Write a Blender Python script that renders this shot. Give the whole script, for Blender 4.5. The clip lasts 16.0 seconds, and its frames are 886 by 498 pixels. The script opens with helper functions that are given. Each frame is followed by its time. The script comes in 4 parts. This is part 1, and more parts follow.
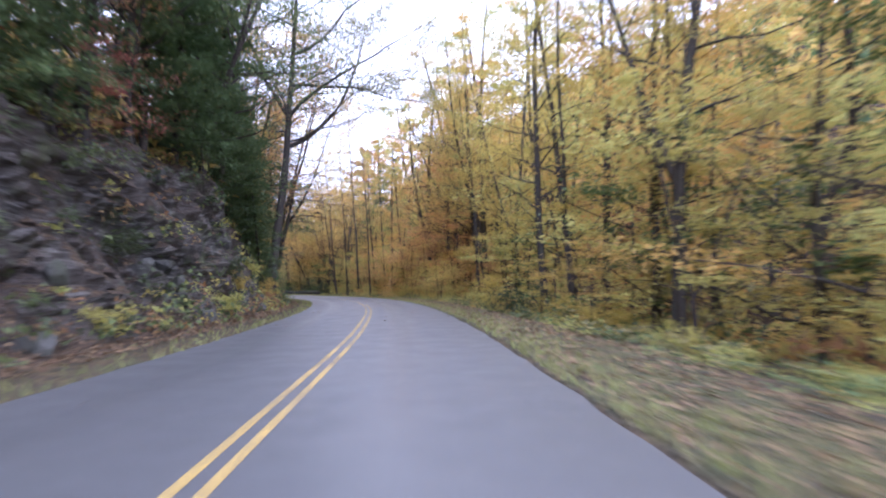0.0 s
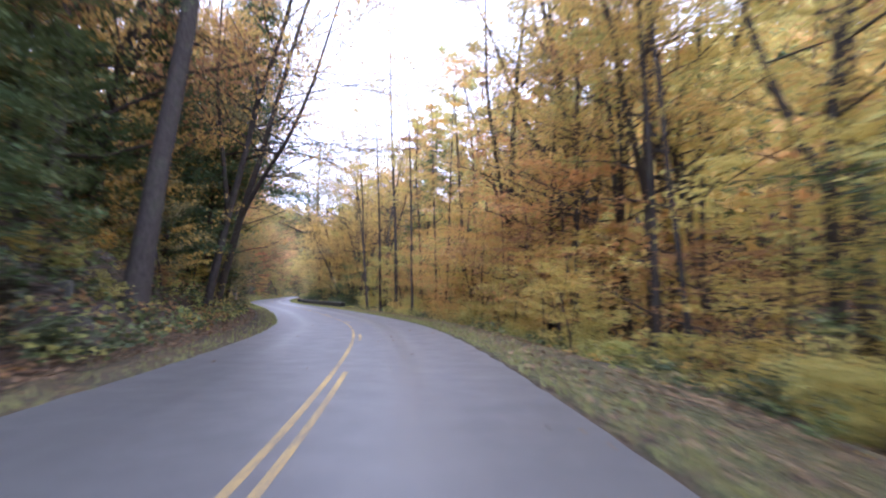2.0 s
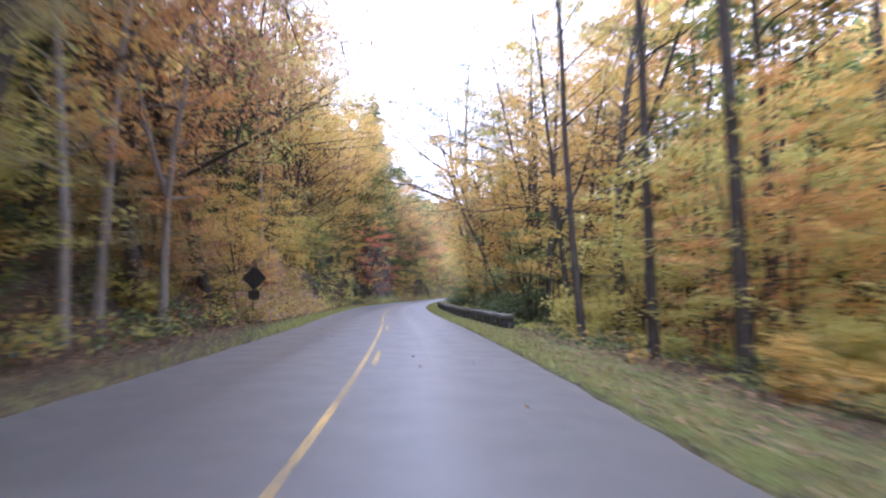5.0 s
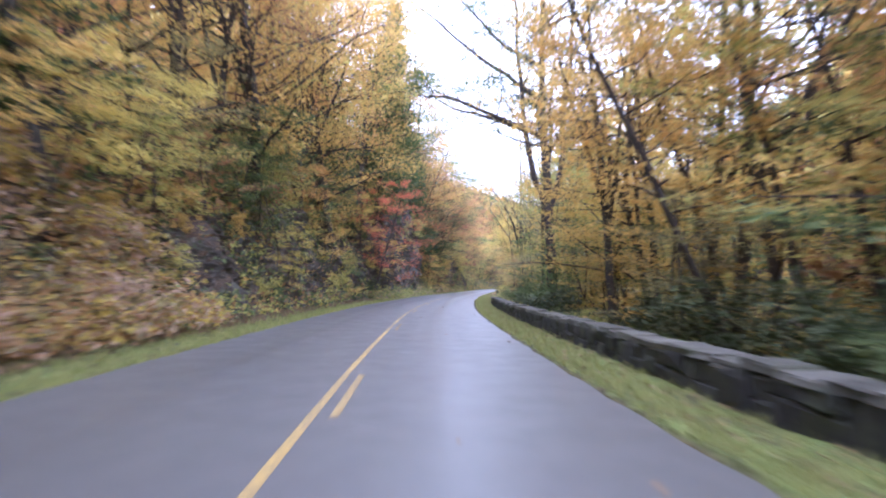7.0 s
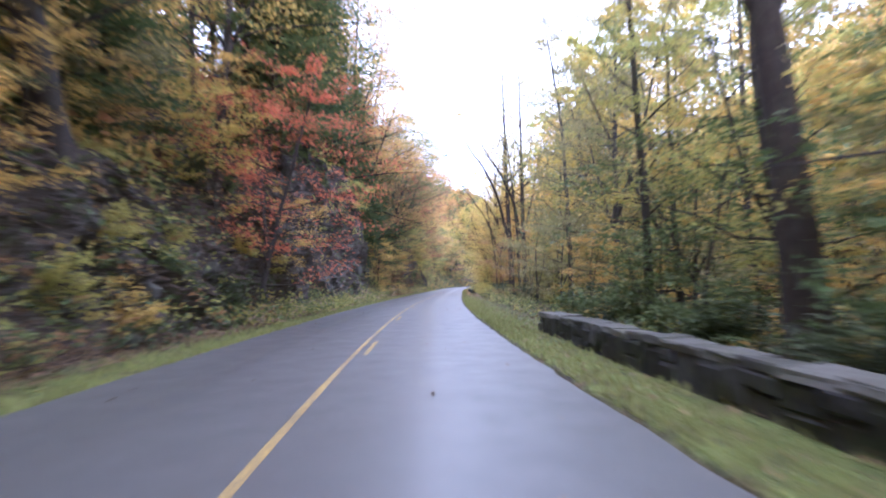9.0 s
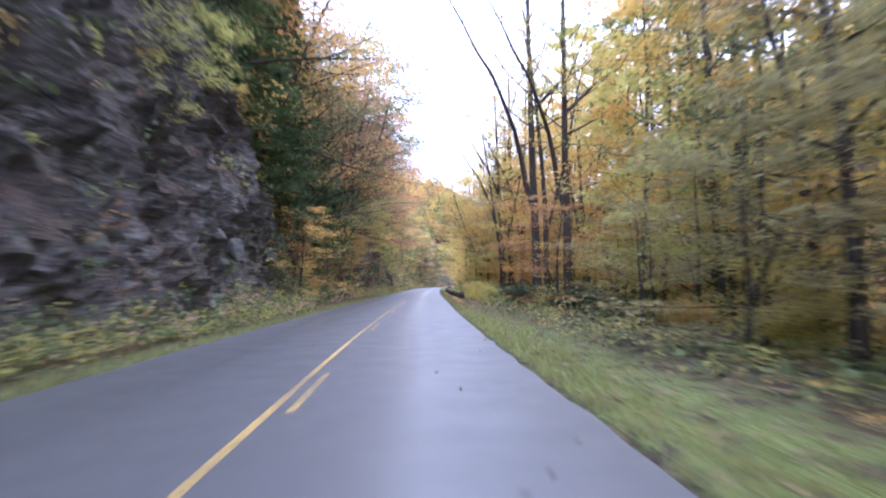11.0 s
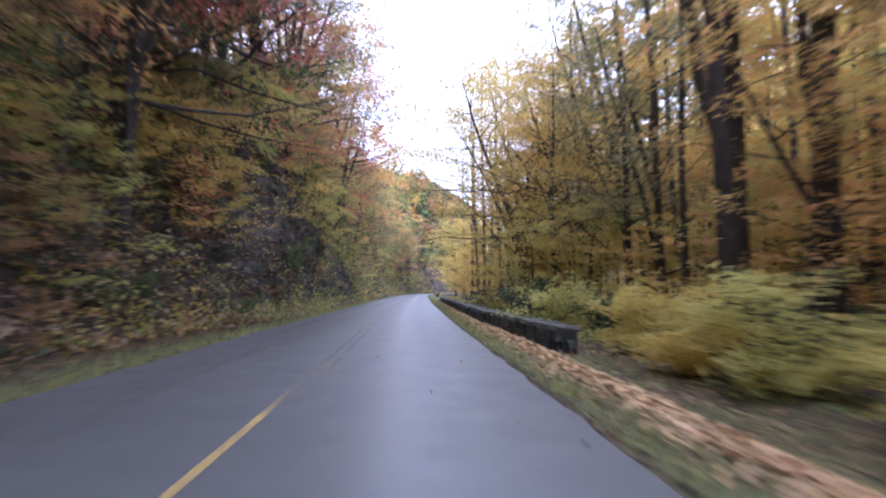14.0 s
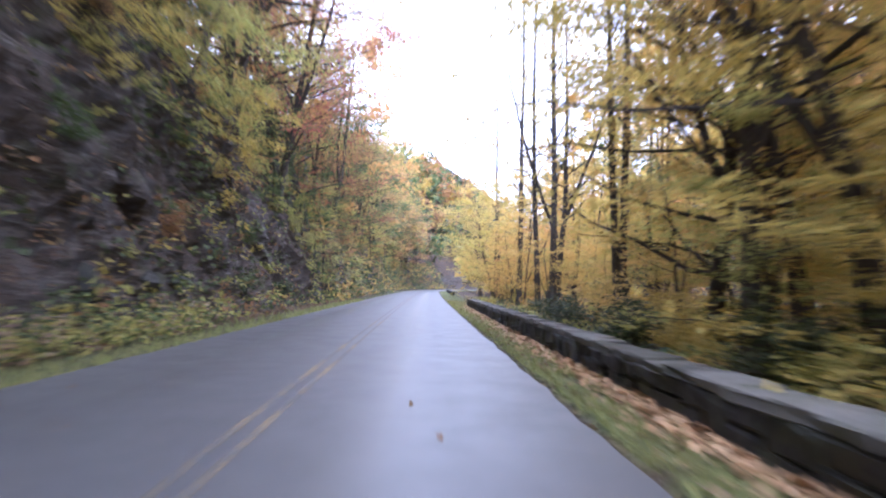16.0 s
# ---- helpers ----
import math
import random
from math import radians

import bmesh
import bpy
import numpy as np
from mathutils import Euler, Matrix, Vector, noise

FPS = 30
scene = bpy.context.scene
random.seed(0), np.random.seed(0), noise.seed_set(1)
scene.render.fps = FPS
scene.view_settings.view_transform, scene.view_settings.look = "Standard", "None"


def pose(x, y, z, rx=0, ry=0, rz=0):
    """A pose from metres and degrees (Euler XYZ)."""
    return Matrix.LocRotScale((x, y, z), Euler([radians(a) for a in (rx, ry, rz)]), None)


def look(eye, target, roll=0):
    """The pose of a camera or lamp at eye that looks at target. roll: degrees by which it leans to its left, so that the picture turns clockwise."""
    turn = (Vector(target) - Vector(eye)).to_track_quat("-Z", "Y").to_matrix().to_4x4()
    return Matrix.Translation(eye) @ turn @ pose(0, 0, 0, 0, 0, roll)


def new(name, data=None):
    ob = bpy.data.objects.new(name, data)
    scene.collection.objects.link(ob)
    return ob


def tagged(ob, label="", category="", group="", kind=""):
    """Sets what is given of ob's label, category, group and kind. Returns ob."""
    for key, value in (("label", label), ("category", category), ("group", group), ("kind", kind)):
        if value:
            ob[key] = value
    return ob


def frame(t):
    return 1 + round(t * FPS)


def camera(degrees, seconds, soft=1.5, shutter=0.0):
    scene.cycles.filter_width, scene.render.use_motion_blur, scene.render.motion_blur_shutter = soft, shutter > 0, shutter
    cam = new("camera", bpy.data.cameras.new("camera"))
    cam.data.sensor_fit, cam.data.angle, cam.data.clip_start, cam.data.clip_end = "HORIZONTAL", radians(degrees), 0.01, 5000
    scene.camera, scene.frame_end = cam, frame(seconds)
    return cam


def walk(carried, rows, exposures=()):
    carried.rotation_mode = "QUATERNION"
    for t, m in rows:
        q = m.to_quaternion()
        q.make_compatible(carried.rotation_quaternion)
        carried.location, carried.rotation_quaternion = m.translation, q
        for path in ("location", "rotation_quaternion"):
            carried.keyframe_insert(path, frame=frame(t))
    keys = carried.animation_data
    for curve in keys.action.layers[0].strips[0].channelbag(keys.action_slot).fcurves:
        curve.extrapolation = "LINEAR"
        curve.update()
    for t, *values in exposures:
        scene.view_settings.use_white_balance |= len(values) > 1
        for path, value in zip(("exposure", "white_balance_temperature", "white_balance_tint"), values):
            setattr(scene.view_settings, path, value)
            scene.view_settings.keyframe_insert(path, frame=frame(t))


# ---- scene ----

# A two-lane mountain road between a rock bank and a wooded river side, in autumn.
cam = camera(72.0, 16.0, soft=2.0, shutter=0.6)
# seconds, x, y, z, yaw, pitch, roll
PATH = [
    (0.0, -0.00, -0.00, 1.38, 0.01, 3.18, -1.66),
    (0.5, -0.48, 7.71, 1.42, 1.62, 3.41, -1.68),
    (1.0, -0.96, 15.56, 1.48, 1.95, 4.08, -0.94),
    (1.5, -1.59, 23.42, 1.52, 3.43, 4.24, -0.65),
    (2.0, -2.49, 31.06, 1.53, 5.44, 4.30, 0.40),
    (2.5, -3.59, 38.66, 1.47, 8.64, 3.73, 0.99),
    (3.0, -4.95, 46.09, 1.42, 10.40, 4.04, 0.05),
    (3.5, -6.70, 53.42, 1.41, 12.95, 4.38, -0.07),
    (4.0, -8.87, 60.53, 1.43, 14.96, 3.81, 0.27),
    (4.5, -11.31, 67.54, 1.44, 18.28, 4.44, 0.31),
    (7.0, -26.56, 102.63, 1.42, 23.72, 3.39, 1.17),
    (7.5, -29.89, 109.55, 1.45, 23.61, 3.79, 0.54),
    (8.0, -33.16, 116.46, 1.47, 22.06, 3.87, -0.19),
    (8.5, -36.27, 123.43, 1.47, 20.47, 3.44, -0.79),
    (11.0, -49.93, 159.20, 1.47, 16.21, 3.25, -0.35),
    (11.5, -52.41, 166.53, 1.44, 15.90, 4.25, 0.79),
    (12.0, -54.84, 173.85, 1.43, 15.71, 3.75, 1.04),
    (12.5, -57.25, 181.20, 1.44, 14.96, 3.54, 0.62),
    (13.0, -59.62, 188.45, 1.44, 14.72, 3.60, -0.01),
    (13.5, -61.91, 195.83, 1.43, 14.29, 3.06, -0.29),
    (14.0, -64.26, 203.23, 1.45, 14.46, 3.80, -0.33),
    (14.5, -66.58, 210.62, 1.47, 14.69, 3.92, -0.01),
    (15.0, -68.82, 217.77, 1.45, 14.94, 3.42, 0.78),
    (15.5, -71.04, 224.95, 1.44, 15.07, 4.13, 0.82),
    (16.0, -73.26, 232.04, 1.47, 15.24, 3.38, 1.29),
]
walk(cam, [(t, pose(x, y, z, 90 + pitch, 0, yaw) @ pose(0, 0, 0, 0, 0, roll)) for t, x, y, z, yaw, pitch, roll in PATH], exposures=[(0, 1.12, 5000, 24), (0.7, 1.27, 5000, 24), (2.5, 1.34, 5000, 24), (4.5, 1.49, 5000, 24), (7, 1.79, 4850, 24), (8.5, 1.64, 4850, 24), (11, 1.64, 4840, 24), (12.2, 1.35, 4840, 24), (14, 1.27, 4840, 24), (15, 1.6, 4840, 24), (16, 1.72, 4840, 24)])

# ---------------------------------------------------------------- sky and sun
world = bpy.data.worlds.new("overcast_sky")
scene.world = world
world.use_nodes = True
wn, wl = world.node_tree.nodes, world.node_tree.links
sky = wn.new("ShaderNodeTexSky")
sky.sky_type, sky.sun_disc = "NISHITA", False
sky.sun_elevation, sky.sun_rotation = radians(48), radians(150)
sky.air_density, sky.dust_density = 1.0, 4.0
cloud = wn.new("ShaderNodeMix")
cloud.data_type = "RGBA"
cloud.inputs["Factor"].default_value = 0.88
cloud.inputs["B"].default_value = (12.1, 11.9, 12.3, 1)
wl.new(sky.outputs["Color"], cloud.inputs["A"])
wl.new(cloud.outputs["Result"], wn["Background"].inputs["Color"])
wn["Background"].inputs["Strength"].default_value = 0.115
sun = new("sun", bpy.data.lights.new("sun", "SUN"))
sun.data.energy, sun.data.angle, sun.data.color = 0.8, radians(35), (1.0, 0.95, 0.88)
sun.matrix_world = look((0, 0, 60), (-14, 30, 0))

# ---------------------------------------------------------------- materials


def node_material(name, rough=0.8):
    m = bpy.data.materials.new(name)
    m.use_nodes = True
    n, l = m.node_tree.nodes, m.node_tree.links
    p = n["Principled BSDF"]
    p.inputs["Roughness"].default_value = rough
    return m, n, l, p


def ramp(n, l, source, stops):
    r = n.new("ShaderNodeValToRGB")
    while len(r.color_ramp.elements) < len(stops):
        r.color_ramp.elements.new(0.5)
    for e, (at, c) in zip(r.color_ramp.elements, stops):
        e.position, e.color = at, (*c, 1)
    l.new(source, r.inputs["Fac"])
    return r.outputs["Color"]


def noise_tex(n, l, scale, detail=5.0, rough=0.55, coords=None, distort=0.0):
    t = n.new("ShaderNodeTexNoise")
    t.inputs["Scale"].default_value, t.inputs["Detail"].default_value = scale, detail
    t.inputs["Roughness"].default_value, t.inputs["Distortion"].default_value = rough, distort
    if coords is not None:
        l.new(coords, t.inputs["Vector"])
    return t.outputs["Fac"]


def position(n):
    return n.new("ShaderNodeNewGeometry").outputs["Position"]


def mixed(n, l, fac, a, b, kind="MIX"):
    m = n.new("ShaderNodeMix")
    m.data_type, m.blend_type = "RGBA", kind
    for socket, v in (("Factor", fac), ("A", a), ("B", b)):
        if isinstance(v, (int, float)):
            m.inputs[socket].default_value = v
        elif isinstance(v, tuple):
            m.inputs[socket].default_value = (*v, 1)
        else:
            l.new(v, m.inputs[socket])
    return m.outputs["Result"]


def number(n, l, op, a, b=0.0, clamp=False):
    m = n.new("ShaderNodeMath")
    m.operation, m.use_clamp = op, clamp
    for k, v in enumerate((a, b)):
        if isinstance(v, (int, float)):
            m.inputs[k].default_value = v
        else:
            l.new(v, m.inputs[k])
    return m.outputs["Value"]


def bump(n, l, p, height, strength=0.5, distance=0.05):
    b = n.new("ShaderNodeBump")
    b.inputs["Strength"].default_value, b.inputs["Distance"].default_value = strength, distance
    l.new(height, b.inputs["Height"])
    l.new(b.outputs["Normal"], p.inputs["Normal"])


def leaf_material(name, colours, through_light=0.6):
    """Leaves: colours scattered leaf by leaf and tree by tree, part of the light passing through."""
    m, n, l, p = node_material(name, 0.55)
    geo, info = n.new("ShaderNodeNewGeometry"), n.new("ShaderNodeObjectInfo")
    mixer = number(n, l, "ADD", number(n, l, "MULTIPLY", geo.outputs["Random Per Island"], 0.45), number(n, l, "MULTIPLY", info.outputs["Random"], 0.55))
    stops = [(k / max(1, len(colours) - 1), c) for k, c in enumerate(colours)]
    colour = ramp(n, l, mixer, stops)
    patch = noise_tex(n, l, 0.55, 2.0, coords=geo.outputs["Position"])
    colour = mixed(n, l, number(n, l, "MULTIPLY", patch, 0.5), colour, colours[-1])
    soft = n.new("ShaderNodeHueSaturation")
    soft.inputs["Saturation"].default_value, soft.inputs["Value"].default_value = 0.9, 1.1
    l.new(colour, soft.inputs["Color"])
    colour = soft.outputs["Color"]
    l.new(colour, p.inputs["Base Color"])
    p.inputs["Specular IOR Level"].default_value = 0.25
    t, s = n.new("ShaderNodeBsdfTranslucent"), n.new("ShaderNodeMixShader")
    l.new(colour, t.inputs["Color"])
    s.inputs["Fac"].default_value = through_light
    l.new(p.outputs["BSDF"], s.inputs[1])
    l.new(t.outputs["BSDF"], s.inputs[2])
    l.new(s.outputs["Shader"], n["Material Output"].inputs["Surface"])
    return m


LEAF = {
    "yellow": leaf_material("yellow_leaves", [(0.44, 0.32, 0.05), (0.62, 0.47, 0.07), (0.46, 0.4, 0.08), (0.66, 0.5, 0.08)]),
    "gold": leaf_material("gold_leaves", [(0.64, 0.33, 0.06), (0.74, 0.46, 0.075), (0.66, 0.44, 0.08), (0.5, 0.4, 0.09)]),
    "orange": leaf_material("orange_leaves", [(0.58, 0.25, 0.06), (0.68, 0.37, 0.08), (0.62, 0.42, 0.1), (0.52, 0.25, 0.08)]),
    "red": leaf_material("red_leaves", [(0.412, 0.081, 0.060), (0.543, 0.150, 0.077), (0.439, 0.190, 0.107), (0.327, 0.078, 0.078)]),
    "rust": leaf_material("rust_leaves", [(0.36, 0.175, 0.065), (0.45, 0.25, 0.08), (0.33, 0.135, 0.06), (0.4, 0.29, 0.1)]),
    "lime": leaf_material("yellow_green_leaves", [(0.33, 0.37, 0.08), (0.5, 0.48, 0.11), (0.6, 0.5, 0.105), (0.4, 0.4, 0.1)]),
    "green": leaf_material("green_leaves", [(0.091, 0.154, 0.046), (0.140, 0.212, 0.059), (0.197, 0.233, 0.071), (0.100, 0.145, 0.055)], 0.3),
    "olive": leaf_material("olive_leaves", [(0.2, 0.2, 0.08), (0.3, 0.28, 0.1), (0.38, 0.32, 0.12), (0.24, 0.2, 0.1)], 0.5),
    "scarlet": leaf_material("scarlet_leaves", [(0.6, 0.07, 0.04), (0.72, 0.13, 0.05), (0.7, 0.26, 0.06), (0.5, 0.06, 0.06)]),
    "needle": leaf_material("hemlock_needles", [(0.06, 0.105, 0.04), (0.1, 0.155, 0.058), (0.125, 0.18, 0.055), (0.08, 0.125, 0.053)], 0.3),
    "brush": leaf_material("dry_brush_leaves", [(0.38, 0.24, 0.17), (0.5, 0.34, 0.23), (0.54, 0.42, 0.24), (0.4, 0.25, 0.2)], 0.4),
    "dark": leaf_material("rhododendron_leaves", [(0.045, 0.07, 0.026), (0.075, 0.106, 0.04), (0.065, 0.085, 0.036), (0.1, 0.116, 0.045)], 0.2),
}


def bark_material(name, dark, light, moss=0.2):
    m, n, l, p = node_material(name, 0.9)
    pos = position(n)
    stretch = n.new("ShaderNodeMapping")
    stretch.inputs["Scale"].default_value = (1, 1, 0.18)
    l.new(pos, stretch.inputs["Vector"])
    grain = noise_tex(n, l, 22, 6, 0.65, stretch.outputs["Vector"])
    blotch = noise_tex(n, l, 2.2, 3, 0.6, pos)
    colour = ramp(n, l, grain, [(0.3, dark), (0.7, light)])
    colour = mixed(n, l, number(n, l, "MULTIPLY", ramp(n, l, blotch, [(0.5, (0, 0, 0)), (0.68, (1, 1, 1))]), moss), colour, (0.14, 0.17, 0.09))
    l.new(colour, p.inputs["Base Color"])
    bump(n, l, p, grain, 0.7, 0.03)
    return m


BARK = bark_material("grey_brown_bark", (0.026, 0.022, 0.02), (0.095, 0.08, 0.073))
PALE_BARK = bark_material("pale_grey_bark", (0.16, 0.145, 0.13), (0.36, 0.33, 0.3), 0.1)
DARK_BARK = bark_material("wet_dark_bark", (0.025, 0.02, 0.018), (0.09, 0.07, 0.06), 0.12)


def asphalt_material():
    m, n, l, p = node_material("worn_damp_asphalt", 0.42)
    pos = position(n)
    uv = n.new("ShaderNodeUVMap")
    split = n.new("ShaderNodeSeparateXYZ")
    l.new(uv.outputs["UV"], split.inputs["Vector"])
    fine = noise_tex(n, l, 90, 4, 0.7, pos)
    mid = noise_tex(n, l, 1.3, 5, 0.6, pos)
    large = noise_tex(n, l, 0.16, 3, 0.5, pos)
    colour = ramp(n, l, fine, [(0.3, (0.075, 0.074, 0.075)), (0.75, (0.135, 0.133, 0.135))])
    colour = mixed(n, l, number(n, l, "MULTIPLY", mid, 0.45), colour, (0.066, 0.065, 0.066))
    colour = mixed(n, l, number(n, l, "MULTIPLY", large, 0.4), colour, (0.128, 0.126, 0.128))
    # wheel tracks polished smoother, along each lane
    wheel = n.new("ShaderNodeValToRGB")
    for _ in range(6):
        wheel.color_ramp.elements.new(0.5)
    for e, (at, v) in zip(wheel.color_ramp.elements, [(0.0, 0.0), (0.12, 0.2), (0.2, 0.7), (0.3, 0.1), (0.5, 0.0), (0.6, 0.15), (0.7, 1.0), (0.8, 0.1)]):
        e.position, e.color = at, (v, v, v, 1)
    l.new(split.outputs["X"], wheel.inputs["Fac"])
    worn = number(n, l, "MULTIPLY", wheel.outputs["Color"], number(n, l, "ADD", mid, 0.3))
    rough = number(n, l, "SUBTRACT", 0.46, number(n, l, "MULTIPLY", worn, 0.17))
    rough = number(n, l, "ADD", rough, number(n, l, "MULTIPLY", number(n, l, "SUBTRACT", mid, 0.5), 0.25))
    l.new(rough, p.inputs["Roughness"])
    l.new(colour, p.inputs["Base Color"])
    p.inputs["Specular IOR Level"].default_value = 0.55
    bump(n, l, p, fine, 0.18, 0.01)
    return m


def paint_material(name, least):
    m, n, l, p = node_material(name, 0.55)
    wear = noise_tex(n, l, 14, 6, 0.7, position(n))
    patch = noise_tex(n, l, 0.35, 2, 0.5, position(n))
    colour = mixed(n, l, ramp(n, l, number(n, l, "ADD", wear, number(n, l, "MULTIPLY", patch, 0.5)), [(least, (0, 0, 0)), (least + 0.35, (1, 1, 1))]), (0.6, 0.4, 0.09), (0.09, 0.088, 0.086))
    l.new(colour, p.inputs["Base Color"])
    return m


def ground_material():
    """Grass beside the asphalt, leaf litter and soil under the woods, bare rock where it is steep."""
    m, n, l, p = node_material("forest_ground", 0.9)
    geo = n.new("ShaderNodeNewGeometry")
    pos = geo.outputs["Position"]
    up = n.new("ShaderNodeSeparateXYZ")
    l.new(geo.outputs["True Normal"], up.inputs["Vector"])
    zone = n.new("ShaderNodeAttribute")
    zone.attribute_name = "grass"
    stone = n.new("ShaderNodeAttribute")
    stone.attribute_name = "rock"
    leafy = n.new("ShaderNodeTexVoronoi")
    leafy.inputs["Scale"].default_value = 11
    l.new(pos, leafy.inputs["Vector"])
    sep = n.new("ShaderNodeSeparateColor")
    l.new(leafy.outputs["Color"], sep.inputs["Color"])
    litter = ramp(n, l, sep.outputs["Red"], [(0.0, (0.03, 0.022, 0.017)), (0.4, (0.075, 0.045, 0.03)), (0.75, (0.13, 0.08, 0.042)), (1.0, (0.22, 0.14, 0.06))])
    damp = noise_tex(n, l, 0.7, 4, 0.6, pos)
    litter = mixed(n, l, ramp(n, l, damp, [(0.4, (0, 0, 0)), (0.7, (0.8, 0.8, 0.8))]), litter, (0.05, 0.038, 0.03))
    blades = noise_tex(n, l, 26, 5, 0.7, pos)
    grass = ramp(n, l, blades, [(0.3, (0.09, 0.13, 0.03)), (0.55, (0.21, 0.26, 0.06)), (0.75, (0.36, 0.36, 0.1))])
    strata = n.new("ShaderNodeMapping")
    strata.inputs["Rotation"].default_value = (0.67, 0.1, 0.2)
    strata.inputs["Scale"].default_value = (0.8, 0.5, 2.8)
    l.new(pos, strata.inputs["Vector"])
    face = noise_tex(n, l, 1.6, 8, 0.65, strata.outputs["Vector"], 0.6)
    stain = noise_tex(n, l, 0.45, 4, 0.6, pos)
    rock = ramp(n, l, face, [(0.34, (0.017, 0.015, 0.0135)), (0.46, (0.062, 0.056, 0.05)), (0.57, (0.13, 0.12, 0.108)), (0.72, (0.36, 0.345, 0.32))])
    chips = noise_tex(n, l, 5.5, 7, 0.7, strata.outputs["Vector"], 1.2)
    rock = mixed(n, l, 0.5, rock, ramp(n, l, chips, [(0.36, (0.45, 0.42, 0.42)), (0.5, (0.9, 0.88, 0.88)), (0.68, (1.4, 1.36, 1.33))]), "MULTIPLY")
    veins = noise_tex(n, l, 0.33, 3, 0.5, strata.outputs["Vector"], 2.5)
    rock = mixed(n, l, ramp(n, l, veins, [(0.485, (0, 0, 0)), (0.5, (0.45, 0.45, 0.45)), (0.515, (0, 0, 0))]), rock, (0.36, 0.34, 0.33))
    rock = mixed(n, l, ramp(n, l, stain, [(0.42, (0, 0, 0)), (0.62, (0.6, 0.6, 0.6))]), rock, (0.08, 0.056, 0.042))
    mossy = noise_tex(n, l, 1.1, 5, 0.65, pos)
    rock = mixed(n, l, ramp(n, l, mossy, [(0.55, (0, 0, 0)), (0.7, (0.7, 0.7, 0.7))]), rock, (0.09, 0.11, 0.045))
    steep = number(n, l, "MULTIPLY", stone.outputs["Fac"], ramp(n, l, number(n, l, "ADD", up.outputs["Z"], number(n, l, "MULTIPLY", number(n, l, "SUBTRACT", damp, 0.5), 0.5)), [(0.5, (1, 1, 1)), (0.78, (0, 0, 0))]))
    green = number(n, l, "MULTIPLY", zone.outputs["Fac"], ramp(n, l, noise_tex(n, l, 1.7, 4, 0.6, pos), [(0.34, (0, 0, 0)), (0.55, (1, 1, 1))]))
    colour = mixed(n, l, green, litter, grass)
    colour = mixed(n, l, steep, colour, rock)
    l.new(colour, p.inputs["Base Color"])
    bump(n, l, p, mixed(n, l, steep, leafy.outputs["Distance"], number(n, l, "ADD", face, number(n, l, "MULTIPLY", chips, 0.5))), 0.9, 0.18)
    return m


def stone_material(name, moss=0.5, tone_of=(0.17, 0.16, 0.145)):
    m, n, l, p = node_material(name, 0.88)
    info, pos = n.new("ShaderNodeObjectInfo"), position(n)
    grain = noise_tex(n, l, 9, 7, 0.65, pos)
    tone = number(n, l, "ADD", number(n, l, "MULTIPLY", grain, 0.6), number(n, l, "MULTIPLY", info.outputs["Random"], 0.4))
    colour = ramp(n, l, tone, [(0.2, tuple(0.35 * c for c in tone_of)), (0.5, tone_of), (0.8, tuple(1.9 * c for c in tone_of))])
    growth = noise_tex(n, l, 2.4, 5, 0.65, pos)
    colour = mixed(n, l, number(n, l, "MULTIPLY", ramp(n, l, growth, [(0.45, (0, 0, 0)), (0.65, (1, 1, 1))]), moss), colour, (0.07, 0.08, 0.035))
    l.new(colour, p.inputs["Base Color"])
    bump(n, l, p, grain, 0.7, 0.03)
    return m


def plain_material(name, colour, rough=0.6, metal=0.0, vary=0.35):
    m, n, l, p = node_material(name, rough)
    g = noise_tex(n, l, 30, 5, 0.6, position(n))
    dark = tuple(c * (1 - vary) for c in colour)
    l.new(ramp(n, l, g, [(0.35, dark), (0.7, colour)]), p.inputs["Base Color"])
    p.inputs["Metallic"].default_value = metal
    return m


ASPHALT, GROUND = asphalt_material(), ground_material()
PAINT, FADED = paint_material("worn_yellow_paint", 0.57), paint_material("faded_yellow_paint", 0.4)
# Wall face: dark stone, its shade below the lit top also put into the colour.
STONE, CAPSTONE = stone_material("shaded_dark_mossy_stone", 0.6, (0.032, 0.03, 0.03)), stone_material("lichened_capstone", 0.5, (0.11, 0.106, 0.094))
MORTAR = plain_material("dark_mortar", (0.03, 0.028, 0.026), 0.95)
ROCK = stone_material("grey_bank_rock", 0.5, (0.08, 0.077, 0.07))

# ---------------------------------------------------------------- helpers for meshes


def mesh_from(name, verts, faces, material=None, smooth=False):
    me = bpy.data.meshes.new(name)
    me.from_pydata(verts, [], faces)
    if material is not None:
        me.materials.append(material)
    if smooth:
        me.polygons.foreach_set("use_smooth", [True] * len(me.polygons))
    me.update()
    return me


def part(name, data, parent, label="", material=None):
    """One mesh under a thing; a material given here belongs to this object alone."""
    ob = new(name, data)
    ob.parent = parent
    if material is not None:
        ob.material_slots[0].link = "OBJECT"
        ob.material_slots[0].material = material
    return tagged(ob, label)


